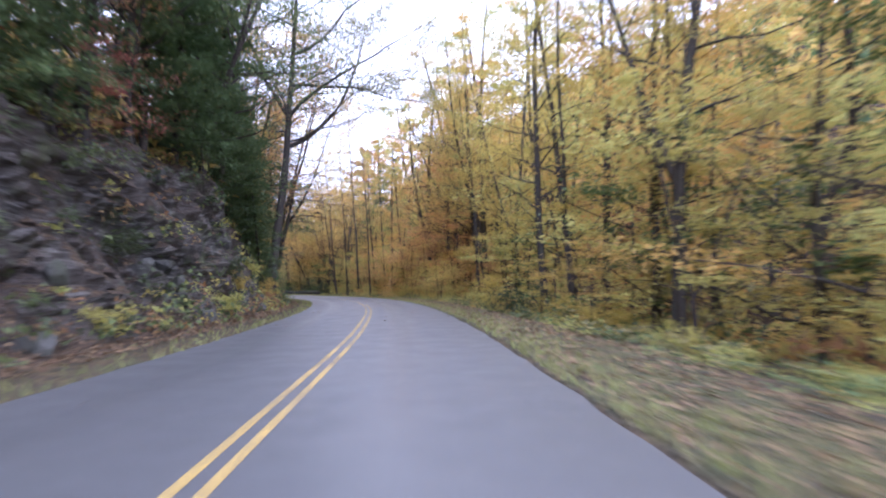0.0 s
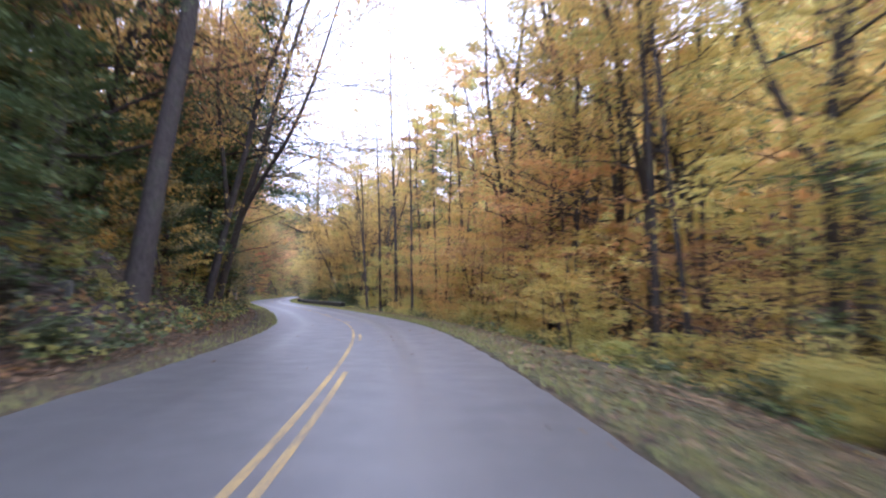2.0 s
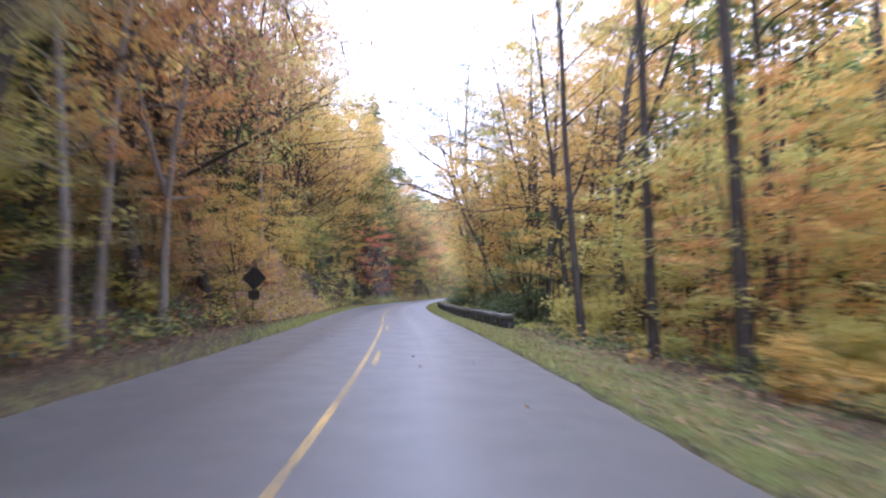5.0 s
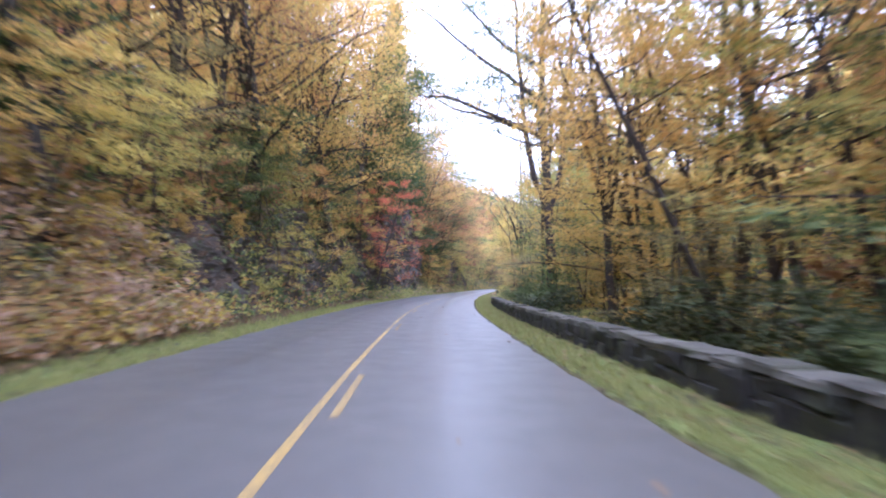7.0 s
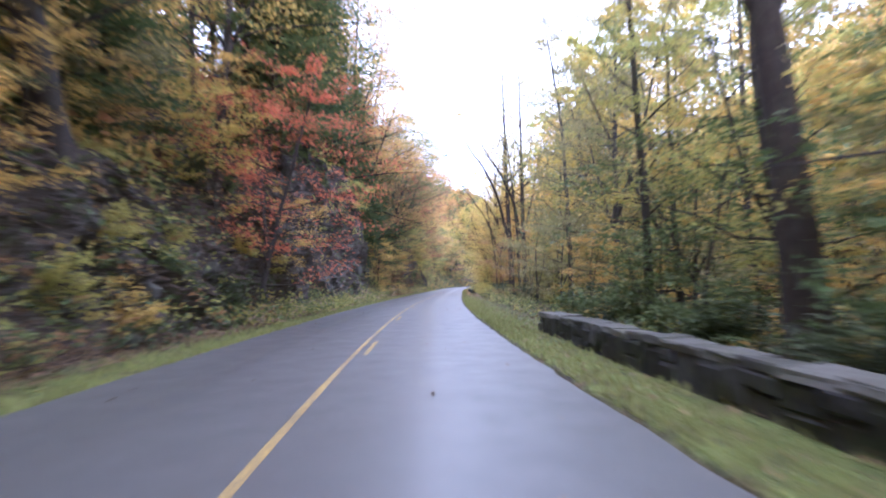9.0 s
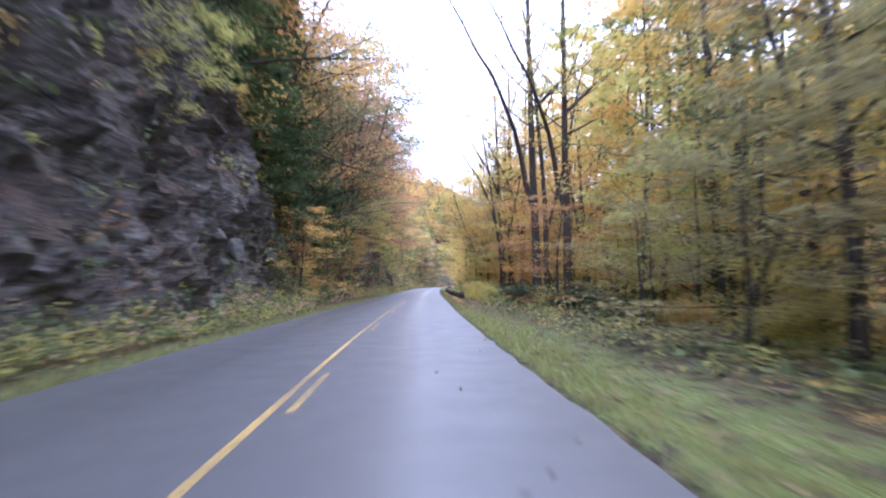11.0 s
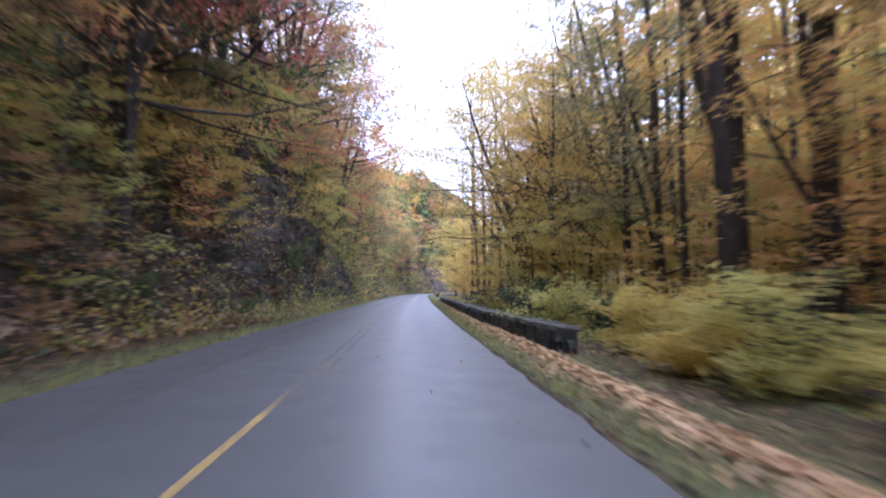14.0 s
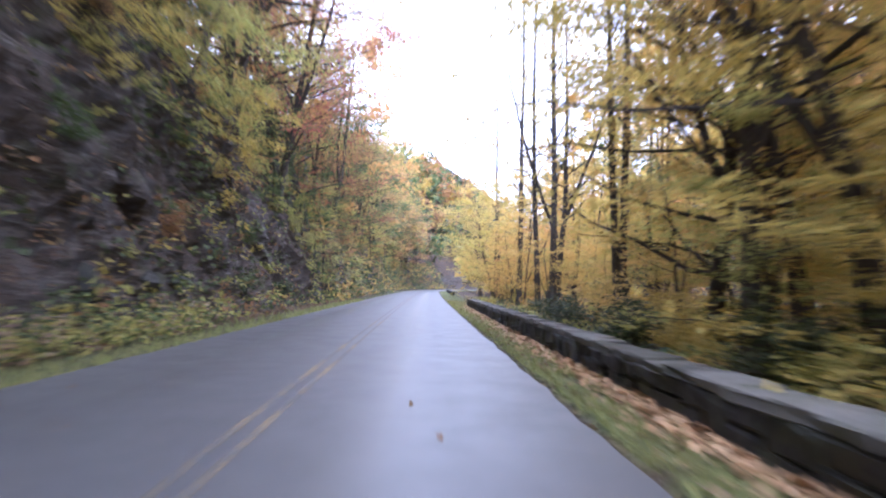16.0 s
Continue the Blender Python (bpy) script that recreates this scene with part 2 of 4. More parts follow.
# ---------------------------------------------------------------- the road's line
# Centre line, a point each 20 m of way, from 80 m behind the start.
KNOTS = [(-1.55, -0.1), (-2.75, 19.84), (-5.07, 39.58), (-9.28, 58.95), (-16.3, 77.59), (-24.42, 95.82), (-33.05, 113.86), (-41.24, 132.18), (-48.53, 150.86), (-55.19, 169.75), (-61.43, 188.79), (-67.41, 207.87), (-73.45, 226.93)]
KNOTS = [(-1.55 + 1.25 * k, -0.1 - 20.0 * k) for k in (4, 3, 2, 1)] + KNOTS
turn = 17.3
for k in range(24):
    turn -= 0.25 if k < 7 else (5.0 if k < 16 else 0.0)
    KNOTS.append((KNOTS[-1][0] - 20 * math.sin(radians(turn)), KNOTS[-1][1] + 20 * math.cos(radians(turn))))
KNOTS = np.array(KNOTS)


def centre(s):
    """Place and heading of the centre line at s metres of way (arrays)."""
    s = np.clip(np.asarray(s, float), -59.9, 20 * (len(KNOTS) - 7))
    u = s / 20 + 4
    i = np.floor(u).astype(int)
    u = (u - i)[..., None]
    a, b, c, d = (KNOTS[i + k] for k in (-1, 0, 1, 2))
    place = 0.5 * (2 * b + (c - a) * u + (2 * a - 5 * b + 4 * c - d) * u**2 + (3 * b - a - 3 * c + d) * u**3)
    way = 0.5 * ((c - a) + 2 * (2 * a - 5 * b + 4 * c - d) * u + 3 * (3 * b - a - 3 * c + d) * u**2)
    return place, way / np.linalg.norm(way, axis=-1, keepdims=True)


def across(s, lat):
    """World x, y at s metres of way and lat metres to the right of the centre line."""
    place, way = centre(s)
    return place + np.asarray(lat, float)[..., None] * np.stack([way[..., 1], -way[..., 0]], -1)


def waves(s, *terms):
    return sum(a * np.sin(s / w + p) for a, w, p in terms)


def lookup(s, table):
    return np.interp(s, [r[0] for r in table], [r[1] for r in table])


HALF = 3.6
# Height of the cut bank, its foot's distance from the asphalt, and how bare its rock is, along the way.
BANK = [(-60, 5), (0, 6.5), (30, 7), (50, 4.0), (62, 2.4), (100, 2.6), (118, 3.6), (140, 4.6), (160, 5.4), (171, 8.5), (178, 11.5), (190, 11), (200, 8), (210, 4), (232, 5), (240, 7.5), (246, 10.5), (262, 10), (274, 7.5), (300, 6.5), (420, 5)]
FOOT = [(-60, 2.2), (0, 2.4), (30, 1.8), (60, 2.6), (100, 2.6), (130, 1.9), (175, 1.7), (200, 1.8), (225, 2.4), (250, 1.7), (420, 1.8)]
RUN = [(-60, 3.5), (0, 4.0), (35, 3.3), (60, 3.6), (100, 4.0), (120, 3.2), (132, 2.6), (160, 2.4), (170, 1.8), (198, 1.8), (206, 2.6), (225, 3.4), (246, 1.5), (264, 1.5), (276, 2.4), (420, 2.8)]
BARE = [(-60, 0.8), (0, 1), (48, 1), (58, 0.3), (108, 0.25), (118, 0.8), (165, 0.85), (176, 1), (205, 1), (212, 0.45), (232, 0.5), (242, 0.85), (300, 0.8), (420, 0.8)]
DIP = [(-60, -1.2), (0, -1.2), (30, -1.2), (64, -1.4), (90, -0.5), (110, -0.9), (150, -0.5), (190, -0.2), (230, -0.1), (290, -0.4), (420, -0.6)]


# How green the verges are, left and right.
GREEN_LEFT = [(-60, 0.15), (40, 0.15), (60, 0.15), (95, 0.2), (106, 1), (160, 1), (172, 0.5), (190, 0.45), (206, 0.4), (230, 0.4), (242, 0.5), (420, 0.6)]
GREEN_RIGHT = [(-60, 0.25), (50, 0.35), (66, 0.7), (100, 0.9), (120, 1), (190, 1), (200, 0.5), (206, 0.35), (222, 0.4), (240, 0.7), (420, 0.8)]


def rise_left(s, d):
    """Height at d metres beyond the left edge, before roughness."""
    foot, run, top = lookup(s, FOOT), lookup(s, RUN), lookup(s, BANK) + waves(s, (0.6, 4.3, 0), (0.4, 1.9, 2))
    k = np.clip((d - foot) / run, 0, 1)
    verge = -0.06 * np.sin(np.clip(d / foot, 0, 1) * np.pi) + 0.12 * np.clip(d / foot, 0, 1)
    slope = np.clip(d - foot - run, 0, None)
    hill = 0.62 * np.minimum(slope, 60) + 0.3 * np.clip(slope - 60, 0, 120) - 0.1 * np.clip(slope - 180, 0, None)
    return verge + top * (0.35 * k + 0.65 * k * k * (3 - 2 * k)) + hill


def fall_right(s, e):
    """Height at e metres beyond the right edge, before roughness."""
    dip = lookup(s, DIP)
    near = -0.05 * np.clip(e / 2, 0, 1) + dip * np.clip((e - 2) / 5.5, 0, 1)
    bed = -2.4 * np.clip((e - 8.5) / 7, 0, 1)
    far = np.clip(e - 19, 0, None)
    hill = 0.72 * np.minimum(far, 80) - 0.08 * np.clip(far - 80, 0, None)
    return near + bed + hill


def ground_z(s, lat):
    s, lat = np.asarray(s, float), np.asarray(lat, float)
    left = rise_left(s, np.clip(-lat - HALF, 0, None))
    right = fall_right(s, np.clip(lat - HALF, 0, None))
    ahead = 0.2 * np.clip(s - 430, 0, 110) * np.clip((np.abs(lat) - 8) / 20, 0, 1)
    return np.where(lat < -HALF, left, np.where(lat > HALF, right, -0.08)) + ahead


def build_ground():
    s = np.concatenate([np.arange(-59, 4, 1.2), np.arange(4, 60, 0.26), np.arange(60, 112, 0.6), np.arange(112, 208, 0.28), np.arange(208, 236, 0.5), np.arange(236, 285, 0.28), np.arange(285, 330, 1.0), np.arange(330, 540, 2.5)])
    left_far = [320, 220, 150, 110, 85, 66, 52, 42, 34, 28, 23.5, 20, 17.2, 15, 13]
    k = np.linspace(1, 0, 40)
    rows = []
    foot, run = lookup(s, FOOT), lookup(s, RUN)
    for d in left_far:
        rows.append((-HALF - d + 0 * s, "l"))
    for q in np.linspace(0.92, 0.2, 4):
        rows.append((-HALF - (foot + run + (13 - foot - run) * q), "l"))
    for q in k:
        rows.append((-HALF - foot - run * q, "c"))
    for q in (0.85, 0.7, 0.5, 0.3, 0.15, 0.05):
        rows.append((-HALF - foot * q, "v"))
    for lat in (-HALF + 0.05, -2.4, 0, 2.4, HALF - 0.05):
        rows.append((lat + 0 * s, "r"))
    for e in (0.1, 0.3, 0.6, 1.0, 1.4, 1.8, 2.3, 2.9, 3.6, 4.4, 5.4, 6.5, 7.8, 9.2, 11, 13, 15.5, 18, 21, 24, 28, 33, 40, 50, 62, 78, 100, 130, 180, 260, 380):
        rows.append((HALF + e + 0 * s, "f"))
    verts, grass, rock = [], [], []
    bare, lush_left, lush_right = lookup(s, BARE), lookup(s, GREEN_LEFT), lookup(s, GREEN_RIGHT)
    for lat, kind in rows:
        xy, z = across(s, lat), ground_z(s, lat)
        for i in range(len(s)):
            p = Vector((xy[i][0], xy[i][1], z[i]))
            g, r = 0.0, 0.0
            if kind == "c":
                edge = min(1.0, 4 * (-HALF - lat[i] - foot[i]) / run[i])
                # beds dip forwards; each bed breaks into ledges and blocks of uneven size
                wob = 0.8 * noise.noise(p * 0.45) + 0.3 * noise.noise(p * 1.7)
                a, b = (s[i] - 0.8 * p.z) / 1.28 + wob, (0.8 * s[i] + p.z) / 1.28 + 0.6 * wob
                bed = b * 0.75 + 0.5 * noise.noise(Vector((a * 0.25, b * 0.1, 2.5)))
                ledge = (bed % 1.0) ** 1.6 * (0.35 + 0.9 * noise.cell(Vector((math.floor(bed) * 3.7, a * 0.2, 0.5))))
                thin = b * 2.3 + 0.4 * noise.noise(Vector((a * 0.6, b * 0.3, 7.5)))
                flake = (thin % 1.0) * (0.15 + 0.85 * noise.cell(Vector((math.floor(thin) * 2.3, a * 0.5, 4.5))))
                chip = abs(noise.noise(Vector((a * 0.7, b * 2.6, 1.5))))
                block = 0.75 * ledge + 0.4 * flake - 0.3 * chip + 0.12 * noise.noise(p * 3.1)
                push = bare[i] * edge * (block - 0.2 + 0.9 * noise.noise(p * 0.28)) + 0.3 * (1 - bare[i]) * noise.noise(p * 0.7)
                _, way = centre(s[i])
                p.x += way[1] * push
                p.y -= way[0] * push
                p.z += 0.35 * edge * noise.noise(p * 0.6)
                r = bare[i]
            elif kind == "l":
                p.z += 0.6 * noise.noise(p * 0.22) + 0.2 * noise.noise(p * 0.9)
                r = 0.5 * bare[i]
            elif kind == "v":
                p.z += 0.05 * min(1.0, (-HALF - lat[i]) / 0.7) * noise.noise(p * 1.5) - 0.02
                g = lush_left[i] * min(1.0, 1.6 * (1 - (-HALF - lat[i]) / foot[i]) + 0.15)
            elif kind == "f":
                e = lat[i] - HALF
                p.z += min(1.0, e / 2.5) * (0.12 * noise.noise(p * 0.8) + min(1.0, e / 20) * 0.8 * noise.noise(p * 0.12))
                g = lush_right[i] * max(0.0, min(1.0, 1.7 - e / 2.2))
            verts.append(p)
            grass.append(g)
            rock.append(r)
    cols = len(s)
    faces = [(a * cols + i, a * cols + i + 1, (a + 1) * cols + i + 1, (a + 1) * cols + i) for a in range(len(rows) - 1) for i in range(cols - 1)]
    faces = [f[::-1] for f in faces]
    me = mesh_from("ground", verts, faces, GROUND)
    for label, values in (("grass", grass), ("rock", rock)):
        me.attributes.new(label, "FLOAT", "POINT").data.foreach_set("value", values)
    return tagged(new("ground", me), "leaf-covered wooded valley ground with rocky cut bank", "ground", kind="structure")


def strip(name, s0, s1, lat0, lat1, z, material, step=1.0, cols=1, ragged=0.0):
    """A flat strip along the road."""
    s = np.linspace(s0, s1, max(2, int((s1 - s0) / step) + 1))
    verts, faces, uv = [], [], []
    for j in range(cols + 1):
        k = j / cols
        lat = lat0 + (lat1 - lat0) * k + 0 * s
        if ragged and j in (0, cols):
            lat = lat + ragged * np.array([noise.noise(Vector((t * 0.9, j * 7.0, 0))) + 0.5 * noise.noise(Vector((t * 3.1, j * 7.0, 4))) for t in s])
        for (x, y), t in zip(across(s, lat), s):
            verts.append((x, y, z))
            uv.append((k, t))
    n = len(s)
    for j in range(cols):
        for i in range(n - 1):
            faces.append((j * n + i, (j + 1) * n + i, (j + 1) * n + i + 1, j * n + i + 1))
    me = mesh_from(name, verts, faces, material)
    layer = me.uv_layers.new(name="UVMap")
    for lp in me.loops:
        layer.data[lp.index].uv = uv[lp.vertex_index]
    return new(name, me)


ground = build_ground()
road = tagged(strip("road", -58, 520, -HALF - 0.12, HALF - 0.1, 0.0, ASPHALT, 0.7, 10, 0.09), "damp worn grey asphalt two-lane road", "road", kind="structure")


def marking(s0, s1, lat):
    ob = strip("road_marking", s0, s1, lat - 0.05, lat + 0.05, 0.004, PAINT if s0 < 221 else FADED, 1.0)
    ob.parent = road
    return ob


marking(-58, 222, -0.12)
marking(222, 520, -0.12)
marking(-58, 43.5, 0.12)
marking(229, 520, 0.12)

DASHES = [51.8 + 12.37 * k for k in range(15)]
for s0 in DASHES:
    if 50 < s0 < 226:
        marking(s0, s0 + 3.05, 0.12)

# ---------------------------------------------------------------- trees


def tube(verts, faces, points, radii, sides):
    """A tapered tube along points, with a closed tip."""
    base = len(verts)
    for i, (p, r) in enumerate(zip(points, radii)):
        way = (points[min(i + 1, len(points) - 1)] - points[max(i - 1, 0)])
        way = way / (np.linalg.norm(way) + 1e-9)
        side = np.cross(way, (0.3, 0.2, 1.0) if abs(way[2]) < 0.9 else (1.0, 0.2, 0.0))
        side /= np.linalg.norm(side)
        other = np.cross(way, side)
        for k in range(sides):
            a = 2 * math.pi * k / sides
            verts.append(tuple(p + r * (math.cos(a) * side + math.sin(a) * other)))
    for i in range(len(points) - 1):
        for k in range(sides):
            a, b = base + i * sides + k, base + i * sides + (k + 1) % sides
            faces.append((a, b, b + sides, a + sides))
    faces.append(tuple(base + (len(points) - 1) * sides + k for k in range(sides)))


def bent(rng, start, way, length, steps, wander, lift):
    """Points of a limb that wanders and lifts (or droops)."""
    pts, p, w = [np.array(start, float)], np.array(start, float), np.array(way, float)
    for _ in range(steps):
        w = w + rng.normal(0, wander, 3) + np.array([0, 0, lift])
        w = w / np.linalg.norm(w)
        p = p + w * length / steps
        pts.append(p.copy())
    return pts


def add_leaves(rng, leaves, centres, size, flat=0.45, simple=False):
    """Kite-shaped leaves, one at each centre, lying mostly flat; leaves is a list of arrays of four corners."""
    n = len(centres)
    if not n:
        return
    c = np.array(centres)
    normal = rng.normal(0, flat, (n, 3)) + np.array([0, 0, 1.0])
    normal /= np.linalg.norm(normal, axis=1)[:, None]
    along = rng.normal(0, 1, (n, 3))
    along -= (along * normal).sum(1)[:, None] * normal
    along /= np.linalg.norm(along, axis=1)[:, None]
    side = np.cross(normal, along)
    ln = (size * rng.uniform(0.7, 1.4, n))[:, None]
    wd = ln * rng.uniform(0.32, 0.45, n)[:, None]
    droop = normal * ln * rng.uniform(-0.15, 0.3, n)[:, None]
    if simple:
        leaves.append(np.stack([c - along * ln * 0.5 + side * wd * 0.7, c + along * ln * 0.6 + droop, c - along * ln * 0.35 - side * wd * 1.1], 1))
        return
    leaves.append(np.stack([c - along * ln * 0.5, c + side * wd + droop, c + along * ln * 0.5, c - side * wd + droop], 1))


def leaf_mesh(name, leaves, material):
    quads = np.concatenate(leaves)
    me = bpy.data.meshes.new(name)
    n, m = quads.shape[:2]
    me.vertices.add(m * n)
    me.vertices.foreach_set("co", quads.reshape(-1).astype(np.float32))
    me.loops.add(m * n)
    me.loops.foreach_set("vertex_index", np.arange(m * n, dtype=np.int32))
    me.polygons.add(n)
    me.polygons.foreach_set("loop_start", np.arange(0, m * n, m, dtype=np.int32))
    me.materials.append(material)
    me.update(calc_edges=True)
    return me


def make_tree(seed, height, radius, base, spread, limbs, twigs, leaves_each, leaf=0.2, rise=0.5, lean=(0.0, 0.0), fork=0, layered=0.35, bow=0.03, top=1.0, fine=True, boughs=(), simple=False, woody=True):
    """Meshes of a broad-leaved tree: trunk, limbs and crown. base and spread: where the crown begins (part of the height) and its reach (metres)."""
    rng = np.random.default_rng(seed)
    tv, tf, leaves = [], [], []
    lv, lf = ([], []) if not leaves_each or boughs else (tv, tf)
    trunk = bent(rng, (0, 0, -0.6), (lean[0], lean[1], 1.0), height + 0.6, 12, bow, 0.02)
    radii = [radius * (1.35 if i == 0 else 1.08 if i == 1 else 1.0) * (1 - 0.8 * (i / 12) ** 1.1) for i in range(13)]
    tube(tv, tf, trunk, radii, 8)
    stems = [(trunk, radii, base)]
    for k in range(fork):
        i = 3 + k
        a = rng.uniform(0, 6.28)
        pts = bent(rng, trunk[i], (0.42 * math.cos(a), 0.42 * math.sin(a), 1.0), height * (1 - i / 12) * 0.95, 9, 0.05, 0.05)
        rr = [radii[i] * 0.75 * (1 - 0.82 * j / 9) for j in range(10)]
        tube(tv, tf, pts, rr, 6)
        stems.append((pts, rr, 0.15))
    for i, a, slope, length in boughs:
        pts = bent(rng, trunk[i], (math.cos(a), math.sin(a), slope), length, 9, 0.13, 0.03)
        rr = [radii[i] * 0.75 * (1 - 0.85 * j / 9) for j in range(10)]
        tube(tv, tf, pts, rr, 6)
        stems.append((pts, rr, 0.2))
    for pts, rr, start in stems:
        count = max(3, int(limbs * (1 if pts is trunk else 0.5)))
        for j in range(count):
            k = start + (0.98 - start) * (j + rng.uniform(0, 1)) / count
            at = k * (len(pts) - 1)
            i = min(int(at), len(pts) - 2)
            p = pts[i] + (pts[i + 1] - pts[i]) * (at - i)
            a = j * 2.4 + rng.uniform(-0.5, 0.5)
            up = rise * rng.uniform(0.5, 1.5)
            q = (k - start) / (1 - start)
            reach = spread * (0.55 + 0.9 * math.sin(math.pi * min(1, 0.25 + 0.75 * q)) * (1 if q < 0.8 else 0.8)) * rng.uniform(0.6, 1.1) * (top if q > 0.7 else 1)
            limb = bent(rng, p, (math.cos(a), math.sin(a), up), reach, 4, 0.16, 0.03)
            r0 = max(0.012, rr[i] * 0.42)
            if woody or j % 3 == 0:
                tube(lv, lf, limb, [r0 * (1 - 0.85 * m / 4) for m in range(5)], 3)
            for m in range(twigs):
                f = rng.uniform(0.25, 1.0) * 4
                b = min(int(f), 3)
                start_p = limb[b] + (limb[b + 1] - limb[b]) * (f - b)
                d = limb[b + 1] - limb[b]
                d = d / np.linalg.norm(d)
                d = d + rng.normal(0, 0.55, 3) * (1, 1, 0.45)
                twig = bent(rng, start_p, d / np.linalg.norm(d), reach * rng.uniform(0.25, 0.5), 2, 0.15, 0.0)
                if fine:
                    tube(lv, lf, twig, [0.35 * r0, 0.2 * r0, 0.05 * r0], 3)
                if leaves_each:
                    n = leaves_each
                    f = rng.uniform(0, 2, n)
                    b = np.minimum(f.astype(int), 1)
                    tw = np.array(twig)
                    c = tw[b] + (tw[b + 1] - tw[b]) * (f - b)[:, None]
                    c = c + np.clip(rng.normal(0, 1, (n, 3)), -1.3, 1.3) * (0.08 * reach + 0.15) * (1, 1, layered)
                    add_leaves(rng, leaves, c, leaf, simple=simple)
    made = {"trunk": mesh_from("trunk", tv, tf, BARK, True)}
    if lv is not tv:
        made["crown_wood"] = mesh_from("crown_wood", lv, lf, BARK, True)
    if leaves:
        made["crown"] = leaf_mesh("crown", leaves, LEAF["yellow"])
    return made


def make_hemlock(seed, height, radius, spread, base=0.08):
    rng = np.random.default_rng(seed)
    tv, tf, leaves = [], [], []
    lv, lf = tv, tf
    trunk = bent(rng, (0, 0, -0.6), (0, 0, 1), height + 0.6, 10, 0.015, 0.02)
    tube(tv, tf, trunk, [radius * (1 - 0.92 * i / 10) for i in range(11)], 8)
    for j in range(int(height * 4.2)):
        k = base + (0.98 - base) * (j + rng.uniform()) / (height * 4.2)
        at = k * 10
        i = min(int(at), 9)
        p = trunk[i] + (trunk[i + 1] - trunk[i]) * (at - i)
        a = j * 2.4 + rng.uniform(-0.4, 0.4)
        reach = spread * (1.05 - k) ** 0.7 * rng.uniform(0.6, 1.1)
        limb = bent(rng, p, (math.cos(a), math.sin(a), 0.12), reach, 5, 0.06, -0.07)
        tube(lv, lf, limb, [0.035 * (1 - 0.85 * m / 5) for m in range(6)], 3)
        n = int(20 + 58 * reach)
        f = rng.uniform(0.3, 5, n)
        b = np.minimum(f.astype(int), 4)
        tw = np.array(limb)
        c = tw[b] + (tw[b + 1] - tw[b]) * (f - b)[:, None] + rng.normal(0, 0.2, (n, 3)) * (1, 1, 0.3) * (1 + 0.4 * reach)
        c[:, 2] -= 0.1 * rng.uniform(0, 1, n)
        add_leaves(rng, leaves, c, 0.21, 0.35, True)
    return {"trunk": mesh_from("trunk", tv, tf, DARK_BARK, True), "crown": leaf_mesh("crown", leaves, LEAF["needle"])}


def make_shrub(seed, height, spread, stems, leaves_each, leaf):
    rng = np.random.default_rng(seed)
    lv, lf, leaves = [], [], []
    for j in range(stems):
        a = rng.uniform(0, 6.28)
        out = rng.uniform(0.2, 1.0)
        stem = bent(rng, (0.15 * math.cos(a), 0.15 * math.sin(a), -0.2), (out * math.cos(a) * spread / height, out * math.sin(a) * spread / height, 1), height * rng.uniform(0.6, 1.1), 4, 0.14, -0.02)
        tube(lv, lf, stem, [0.022, 0.017, 0.012, 0.008, 0.003], 3)
        for m in range(4):
            f = rng.uniform(0.8, 4)
            b = min(int(f), 3)
            p = stem[b] + (stem[b + 1] - stem[b]) * (f - b)
            twig = bent(rng, p, rng.normal(0, 1, 3) * (1, 1, 0.3) + (0, 0, 0.2), 0.4 * spread * rng.uniform(0.5, 1), 2, 0.1, 0)
            n = leaves_each
            tw = np.array(twig)
            f = rng.uniform(0, 2, n)
            b = np.minimum(f.astype(int), 1)
            c = tw[b] + (tw[b + 1] - tw[b]) * (f - b)[:, None] + rng.normal(0, 0.13 * spread, (n, 3)) * (1, 1, 0.5)
            add_leaves(rng, leaves, c, leaf, 0.5, True)
    return {"woody_base": mesh_from("woody_base", lv, lf, BARK), "foliage": leaf_mesh("foliage", leaves, LEAF["lime"])}


SLENDER = [make_tree(11 + k, 23, 0.2, 0.2, 2.7, 24, 3, 66, 0.14, 0.45, fork=k % 2, fine=False, simple=True) for k in range(4)]
POLE = [make_tree(21 + k, 26, 0.15, 0.34, 2.8, 24, 4, 38, 0.14, 0.5, bow=0.02, simple=True) for k in range(3)]
TALL = [make_tree(31 + k, 26, 0.27, 0.26, 3.6, 26, 3, 66, 0.15, 0.5, fork=1 + k % 2, bow=0.035, simple=True) for k in range(3)]
WOODS = [make_tree(41 + k, 27, 0.2, 0.1, 4.0, 22, 2, 56, 0.36, 0.45, fine=False, layered=0.6, simple=True, woody=False) for k in range(4)]
OVERHANG = [make_tree(546 + k, 24, 0.24, 0.36, 7.2, 24, 6, 44, 0.15, 0.35, fork=1, bow=0.04, layered=0.4, simple=True) for k in range(3)]
BROAD = [make_tree(46 + k, 14, 0.18, 0.12, 4.3, 24, 3, 76, 0.145, 0.3, fork=1, bow=0.05, layered=0.34, fine=False, simple=True) for k in range(4)]
BIG_BROAD = [make_tree(246 + k, 20, 0.25, 0.12, 6.0, 28, 4, 66, 0.16, 0.3, fork=1, bow=0.05, layered=0.32, fine=False, simple=True) for k in range(4)]
DISTANT_BROAD = [make_tree(446 + k, 20, 0.25, 0.12, 6.0, 22, 2, 50, 0.34, 0.3, fork=1, bow=0.05, layered=0.34, fine=False, simple=True, woody=False) for k in range(2)]
